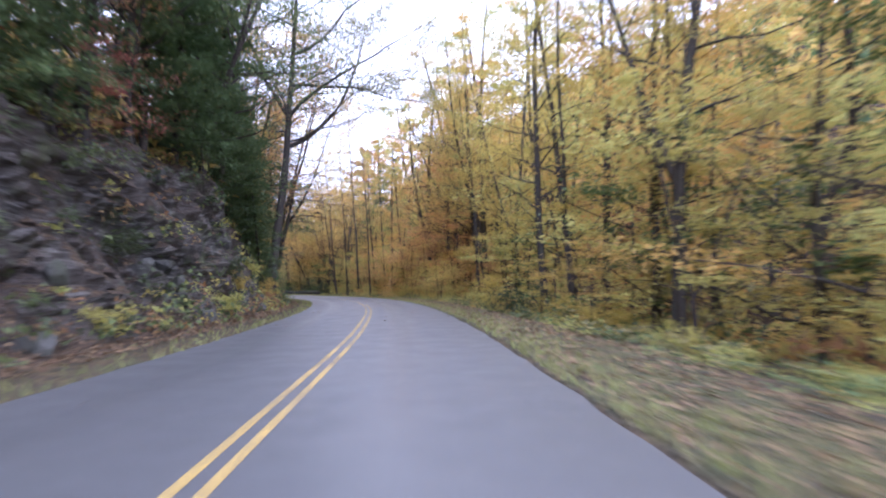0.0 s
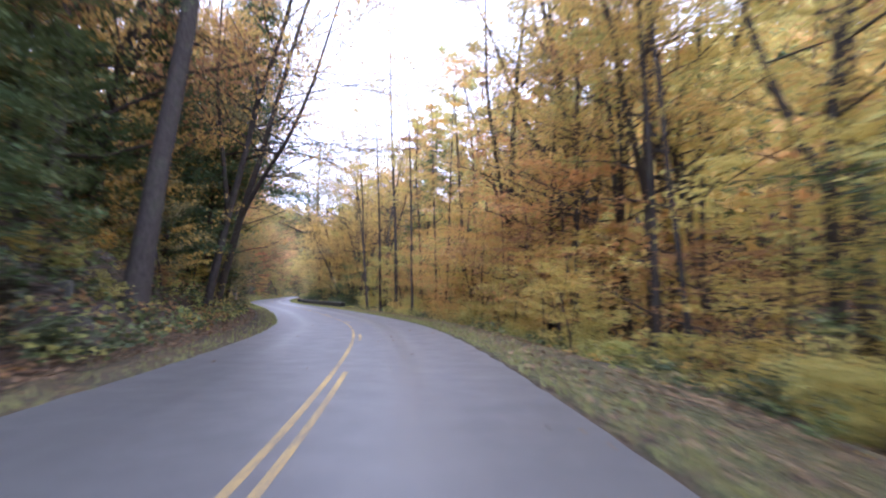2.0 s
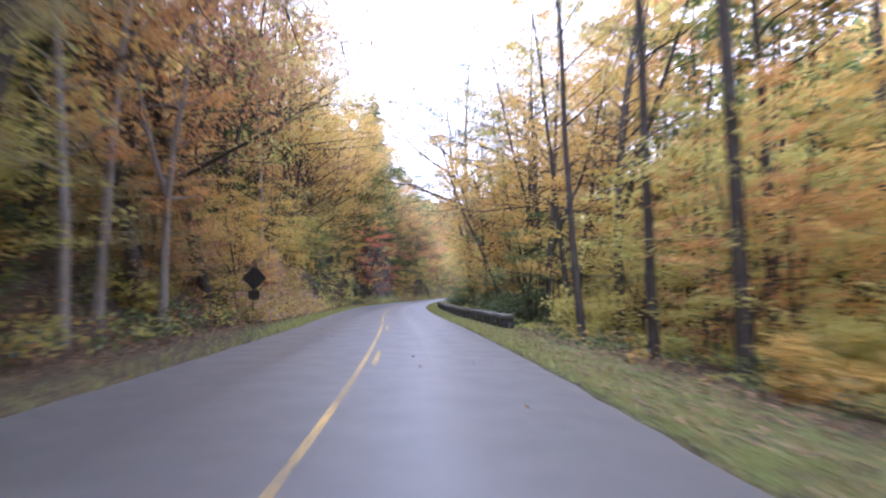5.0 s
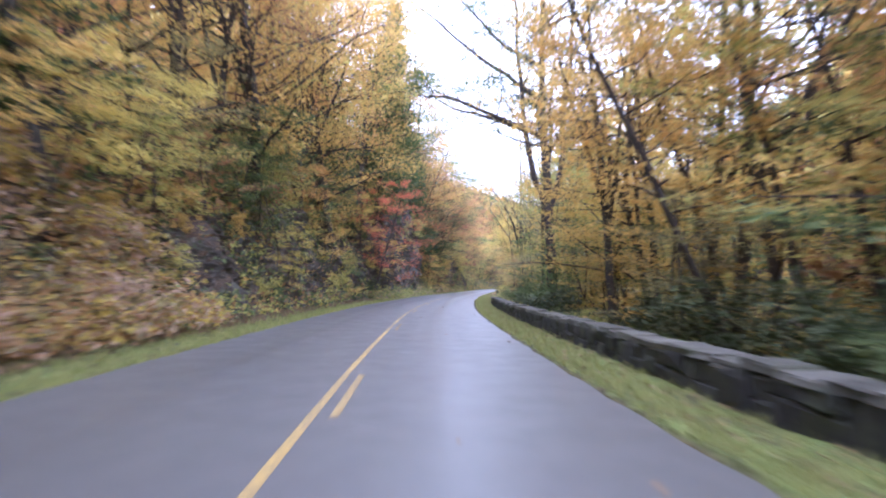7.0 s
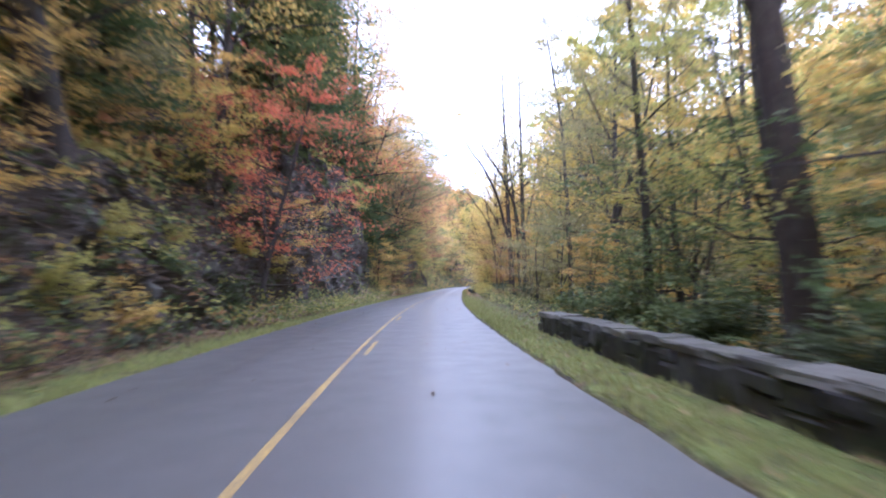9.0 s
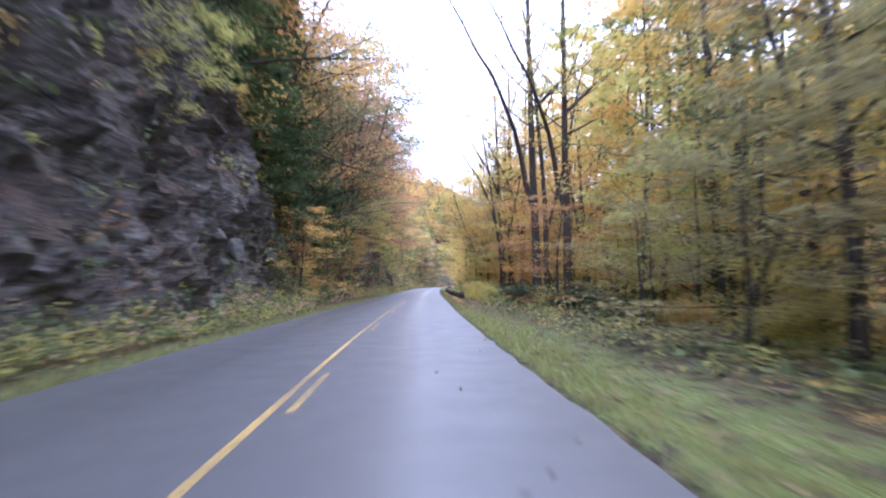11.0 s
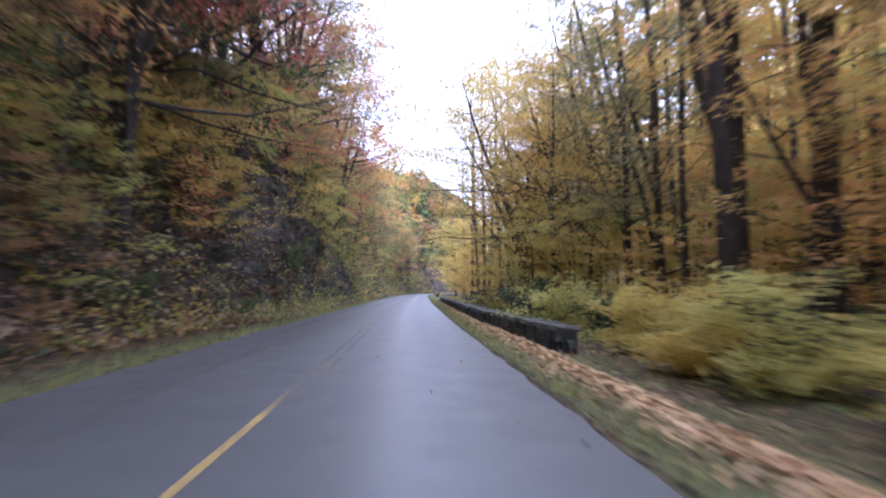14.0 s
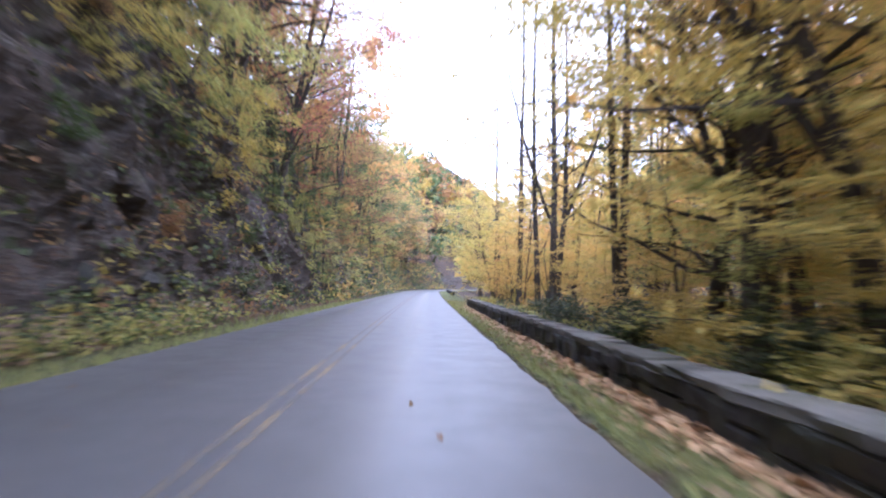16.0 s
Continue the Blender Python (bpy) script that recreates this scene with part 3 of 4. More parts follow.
HIGH_BROAD = [make_tree(346 + k, 20, 0.28, 0.3, 6.2, 28, 4, 84, 0.155, 0.32, fork=1, bow=0.05, layered=0.34, fine=False, simple=True) for k in range(2)]
LAYERED = [make_tree(51 + k, 8.5, 0.08, 0.08, 2.7, 18, 3, 38, 0.155, 0.22, layered=0.24, bow=0.06, fork=1, fine=False, simple=True, woody=False) for k in range(4)]
LEANING = [make_tree(71 + k, 15, 0.13, 0.3, 2.6, 20, 3, 60, 0.14, 0.4, lean=(-0.5, 0.1), bow=0.05, simple=True) for k in range(2)]
BARE_TREES = [make_tree(91 + k, 25, 0.26, 0.4, 2.4, 22, 4, 0, rise=0.9, fork=1 + k, bow=0.03) for k in range(2)]
SPARSE = [make_tree(101 + k, 22, 0.26, 0.34, 3.0, 24, 4, 22, 0.14, 0.7, fork=2, bow=0.04, simple=True) for k in range(2)]
OAK = make_tree(121, 30, 0.38, 0.42, 5.4, 22, 6, 64, 0.14, 0.35, bow=0.03, simple=True, boughs=((5, 0.15, 0.6, 15), (6, -0.4, 0.9, 13), (6, 2.8, 0.9, 9), (7, 0.5, 0.5, 13), (8, -0.2, 0.4, 13), (8, -1.6, 0.7, 8)))
GREAT = make_tree(151, 28, 0.34, 0.42, 3.4, 20, 4, 30, 0.15, 0.7, simple=True, bow=0.012, boughs=((3, 3.0, 4.0, 18), (6, 0.4, 1.0, 8)))
FORKED = make_tree(131, 27, 0.34, 0.36, 3.6, 20, 6, 40, 0.14, 0.5, simple=True, bow=0.02, boughs=((3, 2.9, 2.4, 19), (3, 0.2, 2.8, 17), (4, 1.2, 1.8, 9), (5, 2.9, 0.35, 9), (5, 3.3, 0.7, 10), (6, 3.0, 0.7, 13), (7, 2.8, 0.4, 12), (8, 0.3, 0.6, 9)))
HEMLOCK = [make_hemlock(141 + k, 15 + 3 * k, 0.2, 3.6) for k in range(2)]
PINE = make_hemlock(143, 24, 0.26, 7.0, 0.34)
SNAG = [make_tree(191 + k, 27, 0.22, 0.3, 1.7, 26, 3, 0, rise=1.1, bow=0.012) for k in range(3)]
SHRUB = [make_shrub(161 + k, 1.5, 1.3, 8, 26, 0.12) for k in range(3)]
BIG_SHRUB = [make_shrub(181 + k, 3.2, 2.2, 12, 46, 0.165) for k in range(2)]

LEAF_WORDS = {"olive": "thin olive-green", "scarlet": "bright scarlet", "yellow": "clear yellow", "gold": "golden yellow", "orange": "orange", "red": "red", "rust": "brownish red", "lime": "yellow-green", "green": "still green", "needle": "dark green", "dark": "dark evergreen", "brush": "dry tan and pinkish"}


def place_tree(kind, meshes, s, lat, colour, size=1.0, yaw=None, bark=None, label="", name="", group="", wide=1.0, lean=0.0):
    """A tree standing at s metres of way, lat metres right of the centre line. lean: degrees towards the road's left side."""
    for small, large, distant in zip(BROAD, BIG_BROAD, DISTANT_BROAD + DISTANT_BROAD):
        if meshes is small and size > 1.2:
            meshes, size = distant if s > 300 else large, size / 1.42
    x, y = across(s, lat)
    yaw = random.uniform(0, 360) if yaw is None else yaw
    top = new(name or kind)
    _, way = centre(s)
    heading = math.degrees(math.atan2(-way[0], way[1]))
    top.matrix_world = pose(x, y, float(ground_z(s, lat)) - 0.1, 0, 0, heading) @ pose(0, 0, 0, 0, -lean, yaw) @ Matrix.Diagonal((size * wide, size * wide, size, 1))
    for piece, data in meshes.items():
        leafy = piece in ("crown", "foliage")
        ob = part(piece, data, top, material=LEAF[colour] if leafy else bark)
        if piece == "crown_wood":
            tagged(ob, kind="stuff")
    return tagged(top, label or f"{kind.replace('_', ' ')} with {LEAF_WORDS[colour]} autumn leaves", "shrub" if "shrub" in kind else "tree", group)

# ---------------------------------------------------------------- stone guard walls


def stone_mesh(rng, lx, ly, lz, rough=0.05):
    """A rough-hewn block, its corners knocked off."""
    bm = bmesh.new()
    bmesh.ops.create_cube(bm, size=1.0)
    bmesh.ops.scale(bm, vec=(lx, ly, lz), verts=bm.verts)
    bmesh.ops.bevel(bm, geom=bm.edges[:], offset=min(lx, ly, lz) * 0.16, segments=1, affect="EDGES")
    for v in bm.verts:
        v.co += Vector(rng.normal(0, rough * 0.35, 3))
    me = bpy.data.meshes.new("stone")
    bm.to_mesh(me)
    bm.free()
    return me


def guard_wall(s0, s1, lat0, lat1, height):
    """A low dry-laid stone wall beside the road: a core, two courses of face stones and capstones. lat0, lat1: its road face at the start and past the first 12 m."""
    rng = np.random.default_rng(int(s0))
    top = tagged(new("stone_guard_wall"), "low mossy dark stone guard wall along the road", "wall", "stone guard walls", "")
    faces_mesh = []
    for k in range(8):
        me = stone_mesh(rng, 0.62, 0.2, height * 0.36, 0.05)
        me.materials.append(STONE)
        faces_mesh.append(me)
    caps = []
    for k in range(6):
        me = stone_mesh(rng, 0.78, 0.58, 0.12, 0.04)
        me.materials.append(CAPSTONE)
        caps.append(me)
    n = int((s1 - s0) / 1.0)
    s = np.linspace(s0, s1, n + 1)
    lat = np.interp(s, [s0, s0 + 12, s1], [lat0, lat1, lat1])
    inner, outer = across(s, lat + 0.1), across(s, lat + 0.46)
    verts, faces = [], []
    for i in range(n + 1):
        z = float(ground_z(s[i], lat[i] + 0.3))
        for (x, y), zz in ((inner[i], -0.4), (outer[i], -0.4), (outer[i], height - 0.1), (inner[i], height - 0.1)):
            verts.append((x, y, z + zz))
    for i in range(n):
        for k in range(4):
            a, b = 4 * i + k, 4 * i + (k + 1) % 4
            faces.append((a, a + 4, b + 4, b))
    faces += [(0, 1, 2, 3), (4 * n + 3, 4 * n + 2, 4 * n + 1, 4 * n)]
    part("core", mesh_from("core", verts, faces, MORTAR), top)

    def lay(name, mesh, at, side, z, tilt=3.0, stretch=1.0, tall=1.0):
        x, y = across(at, np.interp(at, [s0, s0 + 12, s1], [lat0, lat1, lat1]) + side)
        _, way = centre(at)
        heading = math.degrees(math.atan2(way[1], way[0]))
        ob = part(name, mesh, top)
        ob.matrix_world = pose(x, y, float(ground_z(at, lat0 + 0.3)) + z, rng.normal(0, tilt), rng.normal(0, tilt * 0.6), heading + rng.normal(0, tilt)) @ Matrix.Diagonal((stretch, 1, tall, 1))

    at = s0 + 0.05
    while at < s1:
        k, split = rng.uniform(0.55, 1.35), rng.uniform(0.35, 0.65)
        pieces = [(0.5, 1.0)] if rng.uniform() < 0.3 else [(split / 2, split), (split + (1 - split) / 2, 1 - split)]
        for mid, share in pieces:
            lay("face_stone", faces_mesh[rng.integers(8)], at + 0.31 * k + rng.normal(0, 0.03), 0.09 + rng.normal(0, 0.015), (height - 0.1) * mid, 2.0, k, share * (height - 0.1) / (height * 0.36))
        at += 0.62 * k
    at = s0
    while at < s1:
        k = rng.uniform(0.8, 1.25)
        lay("capstone", caps[rng.integers(6)], at + 0.37 * k, 0.28, height - 0.06 + rng.normal(0, 0.012), 1.6, k)
        at += 0.75 * k
    for end in (s0, s1):
        lay("end_stone", faces_mesh[rng.integers(8)], end, 0.28, height * 0.3, 3.0)
    return top


guard_wall(103, 156, 5.2, 4.9, 0.62)
guard_wall(228.8, 286, 5.05, 4.6, 0.62)
guard_wall(335, 392, 5.2, 5.2, 0.62)

# ---------------------------------------------------------------- road sign, seen from behind


def road_sign(s, lat):
    top = tagged(new("road_sign"), "diamond road sign on a post seen from its dark back", "road sign")
    x, y = across(s, lat)
    _, way = centre(s)
    top.matrix_world = pose(x, y, float(ground_z(s, lat)) - 0.05, 0, 0, math.degrees(math.atan2(-way[0], way[1])) + 4)
    steel = plain_material("weathered_dark_steel", (0.035, 0.033, 0.032), 0.55, 0.3)
    bm = bmesh.new()
    bmesh.ops.create_cube(bm, size=1.0)
    bmesh.ops.scale(bm, vec=(0.07, 0.045, 2.6), verts=bm.verts)
    bmesh.ops.translate(bm, vec=(0, 0, 1.15), verts=bm.verts)
    bmesh.ops.bevel(bm, geom=bm.edges[:], offset=0.008, segments=1, affect="EDGES")
    me = bpy.data.meshes.new("post")
    bm.to_mesh(me)
    me.materials.append(steel)
    part("post", me, top)
    for name, w, h, z, turned in (("diamond_plate", 0.78, 0.78, 2.05, 45), ("lower_plate", 0.5, 0.42, 1.28, 0)):
        bm = bmesh.new()
        bmesh.ops.create_cube(bm, size=1.0)
        bmesh.ops.scale(bm, vec=(w, 0.012, h), verts=bm.verts)
        bmesh.ops.bevel(bm, geom=[e for e in bm.edges if abs(e.verts[0].co.y - e.verts[1].co.y) > 0.005], offset=0.05, segments=3, affect="EDGES")
        me = bpy.data.meshes.new(name)
        bm.to_mesh(me)
        me.materials.append(steel)
        ob = part(name, me, top)
        ob.matrix_local = pose(0, 0.032, z, 0, turned, 0)
    return top


road_sign(104.5, -5.9)

# ---------------------------------------------------------------- trees that stand out along the river side
RIVER_TREES = [
    # s, lat, kind, colour, size, lean, bark
    (22.0, 11.7, "tall", "yellow", 1.0, 0, None), (25.2, 12.3, "slender", "gold", 1.05, 3, None), (30.5, 9.1, "slender", "lime", 1.0, 4, None), (29.6, 10.1, "slender", "yellow", 1.0, 0, None),
    (36, 14.5, "tall", "lime", 1.0, 0, None), (56, 12.8, "tall", "lime", 1.0, 2, None), (64, 14.5, "tall", "gold", 1.05, 2, None), (68, 16, "tall", "olive", 1.05, 0, None), (73, 13, "tall", "gold", 1.0, 2, None), (79, 15.8, "tall", "orange", 1.0, 0, None),
    (112, 9.6, "overhang", "gold", 0.85, 2, None), (119, 11, "overhang", "olive", 0.95, 3, None), (127, 11.2, "overhang", "gold", 0.95, 3, None), (138, 12.6, "overhang", "olive", 0.9, 6, None), (133, 13, "overhang", "orange", 1.0, 3, None), (45.2, 12.0, "slender", "yellow", 1.05, -3, None), (49.8, 10.7, "pole", "yellow", 0.8, 4, None), (52, 10.6, "pole", "gold", 1.0, 0, None), (48, 15, "tall", "gold", 1.05, 0, None),
    (58.2, 12.7, "slender", "orange", 0.95, 0, None), (61, 11.6, "pole", "gold", 0.95, 2, None), (60, 16.5, "tall", "gold", 1.1, 0, None), (66, 12.5, "slender", "yellow", 0.85, 2, None),
    (70, 14.4, "tall", "gold", 1.0, 0, None), (75.5, 15.1, "tall", "orange", 0.95, 0, None), (79, 11.5, "slender", "gold", 0.8, 1, None),
    (82.8, 7.9, "pole", "yellow", 0.75, 0, None), (84.2, 11.4, "pole", "gold", 0.85, 0, None), (86.5, 11.2, "pole", "yellow", 0.8, 0, None), (89.2, 8.1, "pole", "gold", 1.05, -4, None), (91.8, 7.2, "pole", "yellow", 0.85, 3, None), (98.2, 7.3, "pole", "yellow", 0.85, 4, None),
    (95, 12.5, "slender", "gold", 0.85, 0, None), (103, 10.5, "sparse", "gold", 0.85, 0, None), (107, 9.5, "slender", "gold", 0.75, 0, None), (114, 11.5, "broad", "gold", 1.3, 4, None), (120, 14.5, "broad", "orange", 1.5, 4, None), (129, 14, "broad", "gold", 1.45, 4, None), (135, 9.5, "sparse", "gold", 0.8, 0, None),
    (124, 10.2, "leaning", "gold", 1.1, -6, "dark"), (122.5, 11.6, "leaning", "lime", 1.15, -15, "dark"), (121, 12.6, "leaning", "gold", 1.2, -19, "dark"), (128.5, 12.6, "leaning", "gold", 1.1, -10, "dark"),
    (149.3, 8.9, "forked", "green", 1.15, 2, "dark"), (159, 9.3, "slender", "yellow", 0.9, 0, None), (171, 11.5, "slender", "olive", 0.95, 0, None), (181, 11, "slender", "olive", 1.0, 0, None),
    (210.5, 9.6, "great", "gold", 1.0, 1, "dark"), (212.5, 10.7, "bare", "gold", 0.9, -1, None), (206, 10.7, "great", "lime", 0.9, 0, "dark"), (200, 13, "slender", "gold", 0.95, 0, None),
    (222, 8.3, "slender", "yellow", 0.72, 0, None), (229.3, 9.6, "great", "gold", 0.8, 2, "dark"), (230.6, 10.5, "great", "yellow", 0.85, 0, "dark"), (228.4, 11.2, "great", "gold", 0.8, -2, "dark"), (217, 15, "broad", "gold", 1.2, 0, None), (221, 15.5, "broad", "lime", 1.4, 3, None), (200, 18, "broad", "gold", 1.4, 0, None), (253, 13.4, "sparse", "yellow", 0.85, 4, "dark"), (247, 13.5, "tall", "olive", 0.85, 0, "dark"), (243, 12, "slender", "green", 0.9, 0, "dark"), (238, 11.5, "slender", "olive", 0.95, 2, "dark"), (234.5, 10.8, "pole", "olive", 0.9, 0, "dark"),
    (14, 14.5, "broad", "gold", 1.3, 4, None), (19, 15, "broad", "lime", 1.3, 4, None), (28, 14.5, "broad", "gold", 1.3, 4, None), (40, 14, "broad", "yellow", 1.3, 4, None), (55, 15.5, "broad", "gold", 1.4, 4, None), (65, 16, "broad", "yellow", 1.5, 4, None), (137, 12.0, "broad", "gold", 1.15, 6, None), (143, 11.5, "broad", "gold", 1.2, 6, None), (154, 11.5, "broad", "lime", 0.9, 4, None),
    (164, 12.5, "broad", "olive", 1.0, 4, None), (176, 14.5, "broad", "olive", 1.2, 4, None), (189, 15.5, "broad", "green", 1.3, 0, None), (219, 13.5, "broad", "orange", 0.9, 0, None), (228, 11.5, "broad", "gold", 0.85, 2, None),
    (240, 12.5, "broad", "olive", 0.95, 4, None), (250, 9.8, "high", "gold", 0.75, 5, None), (255, 9.6, "high", "yellow", 0.85, 6, None), (258, 14, "high", "gold", 1.05, 2, None), (266, 14, "high", "gold", 1.0, 2, None), (271, 16, "high", "gold", 1.05, 0, None), (261, 12, "high", "yellow", 0.95, 4, None), (259.5, 9.6, "broad", "yellow", 1.4, 4, None), (263.5, 10.6, "broad", "gold", 1.45, 4, None), (252, 12, "broad", "gold", 1.35, 3, None), (267, 14, "broad", "gold", 1.4, 2, None),
    (269.5, 9.6, "snag", "gold", 0.85, 0, None), (272, 10.6, "snag", "gold", 0.95, 0, None), (280.5, 9.2, "snag", "gold", 1.0, 0, None), (291, 8.8, "snag", "gold", 1.0, 0, None), (283, 10, "sparse", "yellow", 0.85, 0, None), (310, 9, "snag", "gold", 0.9, 0, None), (283, 8.8, "snag", "gold", 0.85, 0, None), (300, 10, "broad", "gold", 1.0, 3, None), (306, 8.8, "broad", "yellow", 0.9, 3, None), (316, 9.5, "broad", "gold", 1.0, 3, None), (325, 8.6, "broad", "yellow", 1.0, 3, None),
]
KINDS = {"snag": SNAG, "overhang": OVERHANG, "pole": POLE, "great": [GREAT], "forked": [FORKED], "tall": TALL, "slender": SLENDER, "sparse": SPARSE, "bare": BARE_TREES, "leaning": LEANING, "layered": LAYERED, "broad": BROAD, "high": HIGH_BROAD, "woods": WOODS}
KIND_NAMES = {"snag": "bare_tree", "overhang": "arching_tree", "pole": "pole_tree", "great": "great_tree", "forked": "forked_tree", "tall": "tall_tree", "slender": "slender_tree", "sparse": "half_bare_tree", "bare": "bare_tree", "leaning": "leaning_tree", "layered": "understory_tree", "broad": "bank_tree", "high": "spreading_tree", "woods": "forest_tree"}
random.seed(5)
for i, (s, lat, kind, colour, size, lean, bark) in enumerate(RIVER_TREES):
    label = "tall leafless grey tree on the river side" if kind in ("bare", "snag") else ""
    place_tree(KIND_NAMES[kind], KINDS[kind][i % len(KINDS[kind])], s, lat, colour, size * (1.12 if 55 < s < 110 else 1.0), bark=DARK_BARK if bark else BARK, lean=lean, group="river side trees", label=label, yaw={"leaning": 0.0, "forked": 0.0, "great": 0.0}.get(kind))

# ---------------------------------------------------------------- trees on the bank
place_tree("oak_tree", OAK, 51.8, -7.1, "olive", 1.0, yaw=0, lean=-9, bark=BARK, label="big spreading oak with long dark limbs and thin foliage")
for s, lat, size in ((40, -8.6, 0.8), (55, -10.5, 0.95), (61.5, -8.6, 1.0), (75, -8.4, 1.0), (78, -8.8, 1.05), (207, -8.2, 1.1), (211, -9.0, 1.15), (215, -9.4, 1.1), (218, -7.4, 1.0), (221, -8.2, 1.1), (224.5, -8.6, 1.15)):
    place_tree("hemlock_tree", random.choice(HEMLOCK), s, lat, "needle", size, bark=DARK_BARK, group="hemlocks", label="dark green hemlock with drooping boughs on the bank", lean=-4)
for s, lat, size in ((43, -7.8, 0.62), (46.5, -8.2, 0.7), (173, -7.6, 1.05), (177, -8.4, 1.2), (181, -9.0, 1.2), (199, -8.8, 1.0), (203, -8.6, 1.05)):
    place_tree("hemlock_tree", random.choice(HEMLOCK), s, lat, "green", size, bark=DARK_BARK, group="hemlocks", label="lighter green young hemlock on the rock bank", lean=-4)
for k, (s, lat, colour, size) in enumerate(((81, -9.2, "orange", 1.45), (86, -8.4, "lime", 1.4), (146, -8.4, "gold", 1.3), (153, -8.2, "gold", 1.25), (188, -9.0, "green", 1.3), (193, -10.6, "orange", 1.4), (213, -8.8, "rust", 1.4), (220, -8.6, "green", 1.7), (227, -8.6, "green", 1.5), (234, -7.4, "orange", 1.45), (273, -7.5, "rust", 1.4), (282, -7.4, "red", 1.4), (291, -7.4, "rust", 1.45), (302, -7.4, "orange", 1.4))):
    place_tree("bank_tree", BROAD[k % 4], s, lat, colour, size, bark=BARK, group="bank trees", lean=-10)
# crowns that reach out over the road
for k, (s, lat, colour, size) in enumerate(((63, -7.0, "orange", 0.9), (71, -7.3, "olive", 1.0), (87, -7.4, "rust", 1.0), (96, -7.4, "red", 1.0), (104, -7.8, "red", 1.05), (113, -8.2, "gold", 1.0), (122, -8.4, "olive", 0.95))):
    place_tree("arching_tree", OVERHANG[k % 3], s, lat, colour, size, bark=BARK, group="bank trees", lean=-12)
for s, lat, size in ((74.5, -7.8, 1.0),):
    place_tree("pine_tree", PINE, s, lat, "needle", size, bark=DARK_BARK, group="hemlocks", label="tall dark pine with long boughs over the road", lean=-8)
for k, (s, lat, colour, size) in enumerate(((139, -8.4, "gold", 1.7), (146, -8.0, "orange", 1.7), (153, -7.6, "gold", 1.75), (197, -7.8, "orange", 1.6), (204, -7.4, "gold", 1.7), (211, -7.4, "orange", 1.75), (219, -7.6, "olive", 1.8), (227, -8.0, "green", 1.6), (236, -8.4, "rust", 1.4), (243, -7.6, "green", 1.5), (250, -7.6, "olive", 1.45), (257, -7.6, "green", 1.4), (264.5, -7.8, "rust", 1.4))):
    place_tree("bank_tree", BROAD[k % 4], s, lat, colour, size, bark=BARK, group="bank trees", lean=-9)
for s, lat, size in ((168.5, -6.9, 1.35), (173.5, -7.0, 1.4), (14, -9.0, 1.0), (20, -9.6, 1.0), (27, -9.4, 1.05), (33, -9.0, 1.0), (37, -8.4, 1.0), (42, -6.7, 0.6)):
    place_tree("hemlock_tree", HEMLOCK[1], s, lat, "needle" if s < 100 else "green", size, bark=DARK_BARK, group="hemlocks", label="tall green hemlock with drooping boughs on the bank", lean=-6)
for s, lat, colour, size in ((41.5, 8.4, "yellow", 0.42), (44, 8.9, "yellow", 0.5), (47.5, 8.6, "lime", 0.45), (33, 8.2, "gold", 0.5), (36.5, 9.2, "lime", 0.5), (78.5, 6.9, "lime", 0.3), (82, 6.7, "lime", 0.32), (86, 7.4, "gold", 0.4), (75, 8.2, "gold", 0.55)):
    place_tree("shrub", random.choice(BIG_SHRUB), s, lat, colour, size, group="roadside shrubs", label=f"bright {LEAF_WORDS[colour]} shrub at the road's edge", wide=1.3)
for s in (196, 200, 204.5, 208, 214, 218, 223, 226.5, 234, 240, 245, 251, 256, 262, 268, 274, 111, 116, 121, 127, 132, 138, 146, 152):
    place_tree("shrub", BIG_SHRUB[int(s) % 2], s + random.uniform(-1, 1), random.uniform(8.6, 10.8) if s < 230 and s > 160 else random.uniform(7.2, 9.4), "dark", random.uniform(0.5, 0.75), group="evergreen shrubs", label="dark evergreen rhododendron mound on the river side", wide=1.4)
place_tree("bank_tree", BROAD[0], 163.5, -5.7, "scarlet", 0.75, bark=BARK, group="bank trees", lean=-12, label="small maple with bright red leaves over the rock")
for s, lat, size in ((90, -6.6, 0.8), (92.5, -7.1, 0.85), (95.5, -6.5, 0.8), (116.5, -8.0, 0.75), (249, -7.9, 0.7), (272.8, -8.8, 0.85)):
    place_tree("slender_tree", SLENDER[int(s) % 4], s, lat, "orange" if s < 200 else "lime", size, bark=PALE_BARK, group="bank trees", lean=-1, wide=0.85, label="slender pale-barked tree rising from the bank")
for s, lat, colour, size in ((250, -6.9, "lime", 0.5), (254, -7.6, "yellow", 0.6), (257, -6.8, "lime", 0.55), (260, -7.4, "lime", 0.65), (263.5, -6.9, "yellow", 0.5), (266, -7.6, "lime", 0.6), (259, -9.2, "orange", 0.7), (235, -7.4, "yellow", 0.55), (239, -7.0, "lime", 0.55), (12, -7.6, "green", 0.55), (17, -8.4, "green", 0.5), (21, -8.8, "red", 0.5), (26, -9.2, "red", 0.55), (30, -7.6, "green", 0.5), (121, -7.6, "yellow", 0.6), (126, -8.4, "yellow", 0.6), (131, -7.6, "rust", 0.5), (186, -8.4, "lime", 0.6)):
    place_tree("understory_tree", LAYERED[int(s) % 4], s, lat, colour, size, bark=BARK, group="understory trees", lean=-12, wide=1.2)
place_tree("understory_tree", LAYERED[1], 162, -6.9, "yellow", 0.7, bark=BARK, group="understory trees")
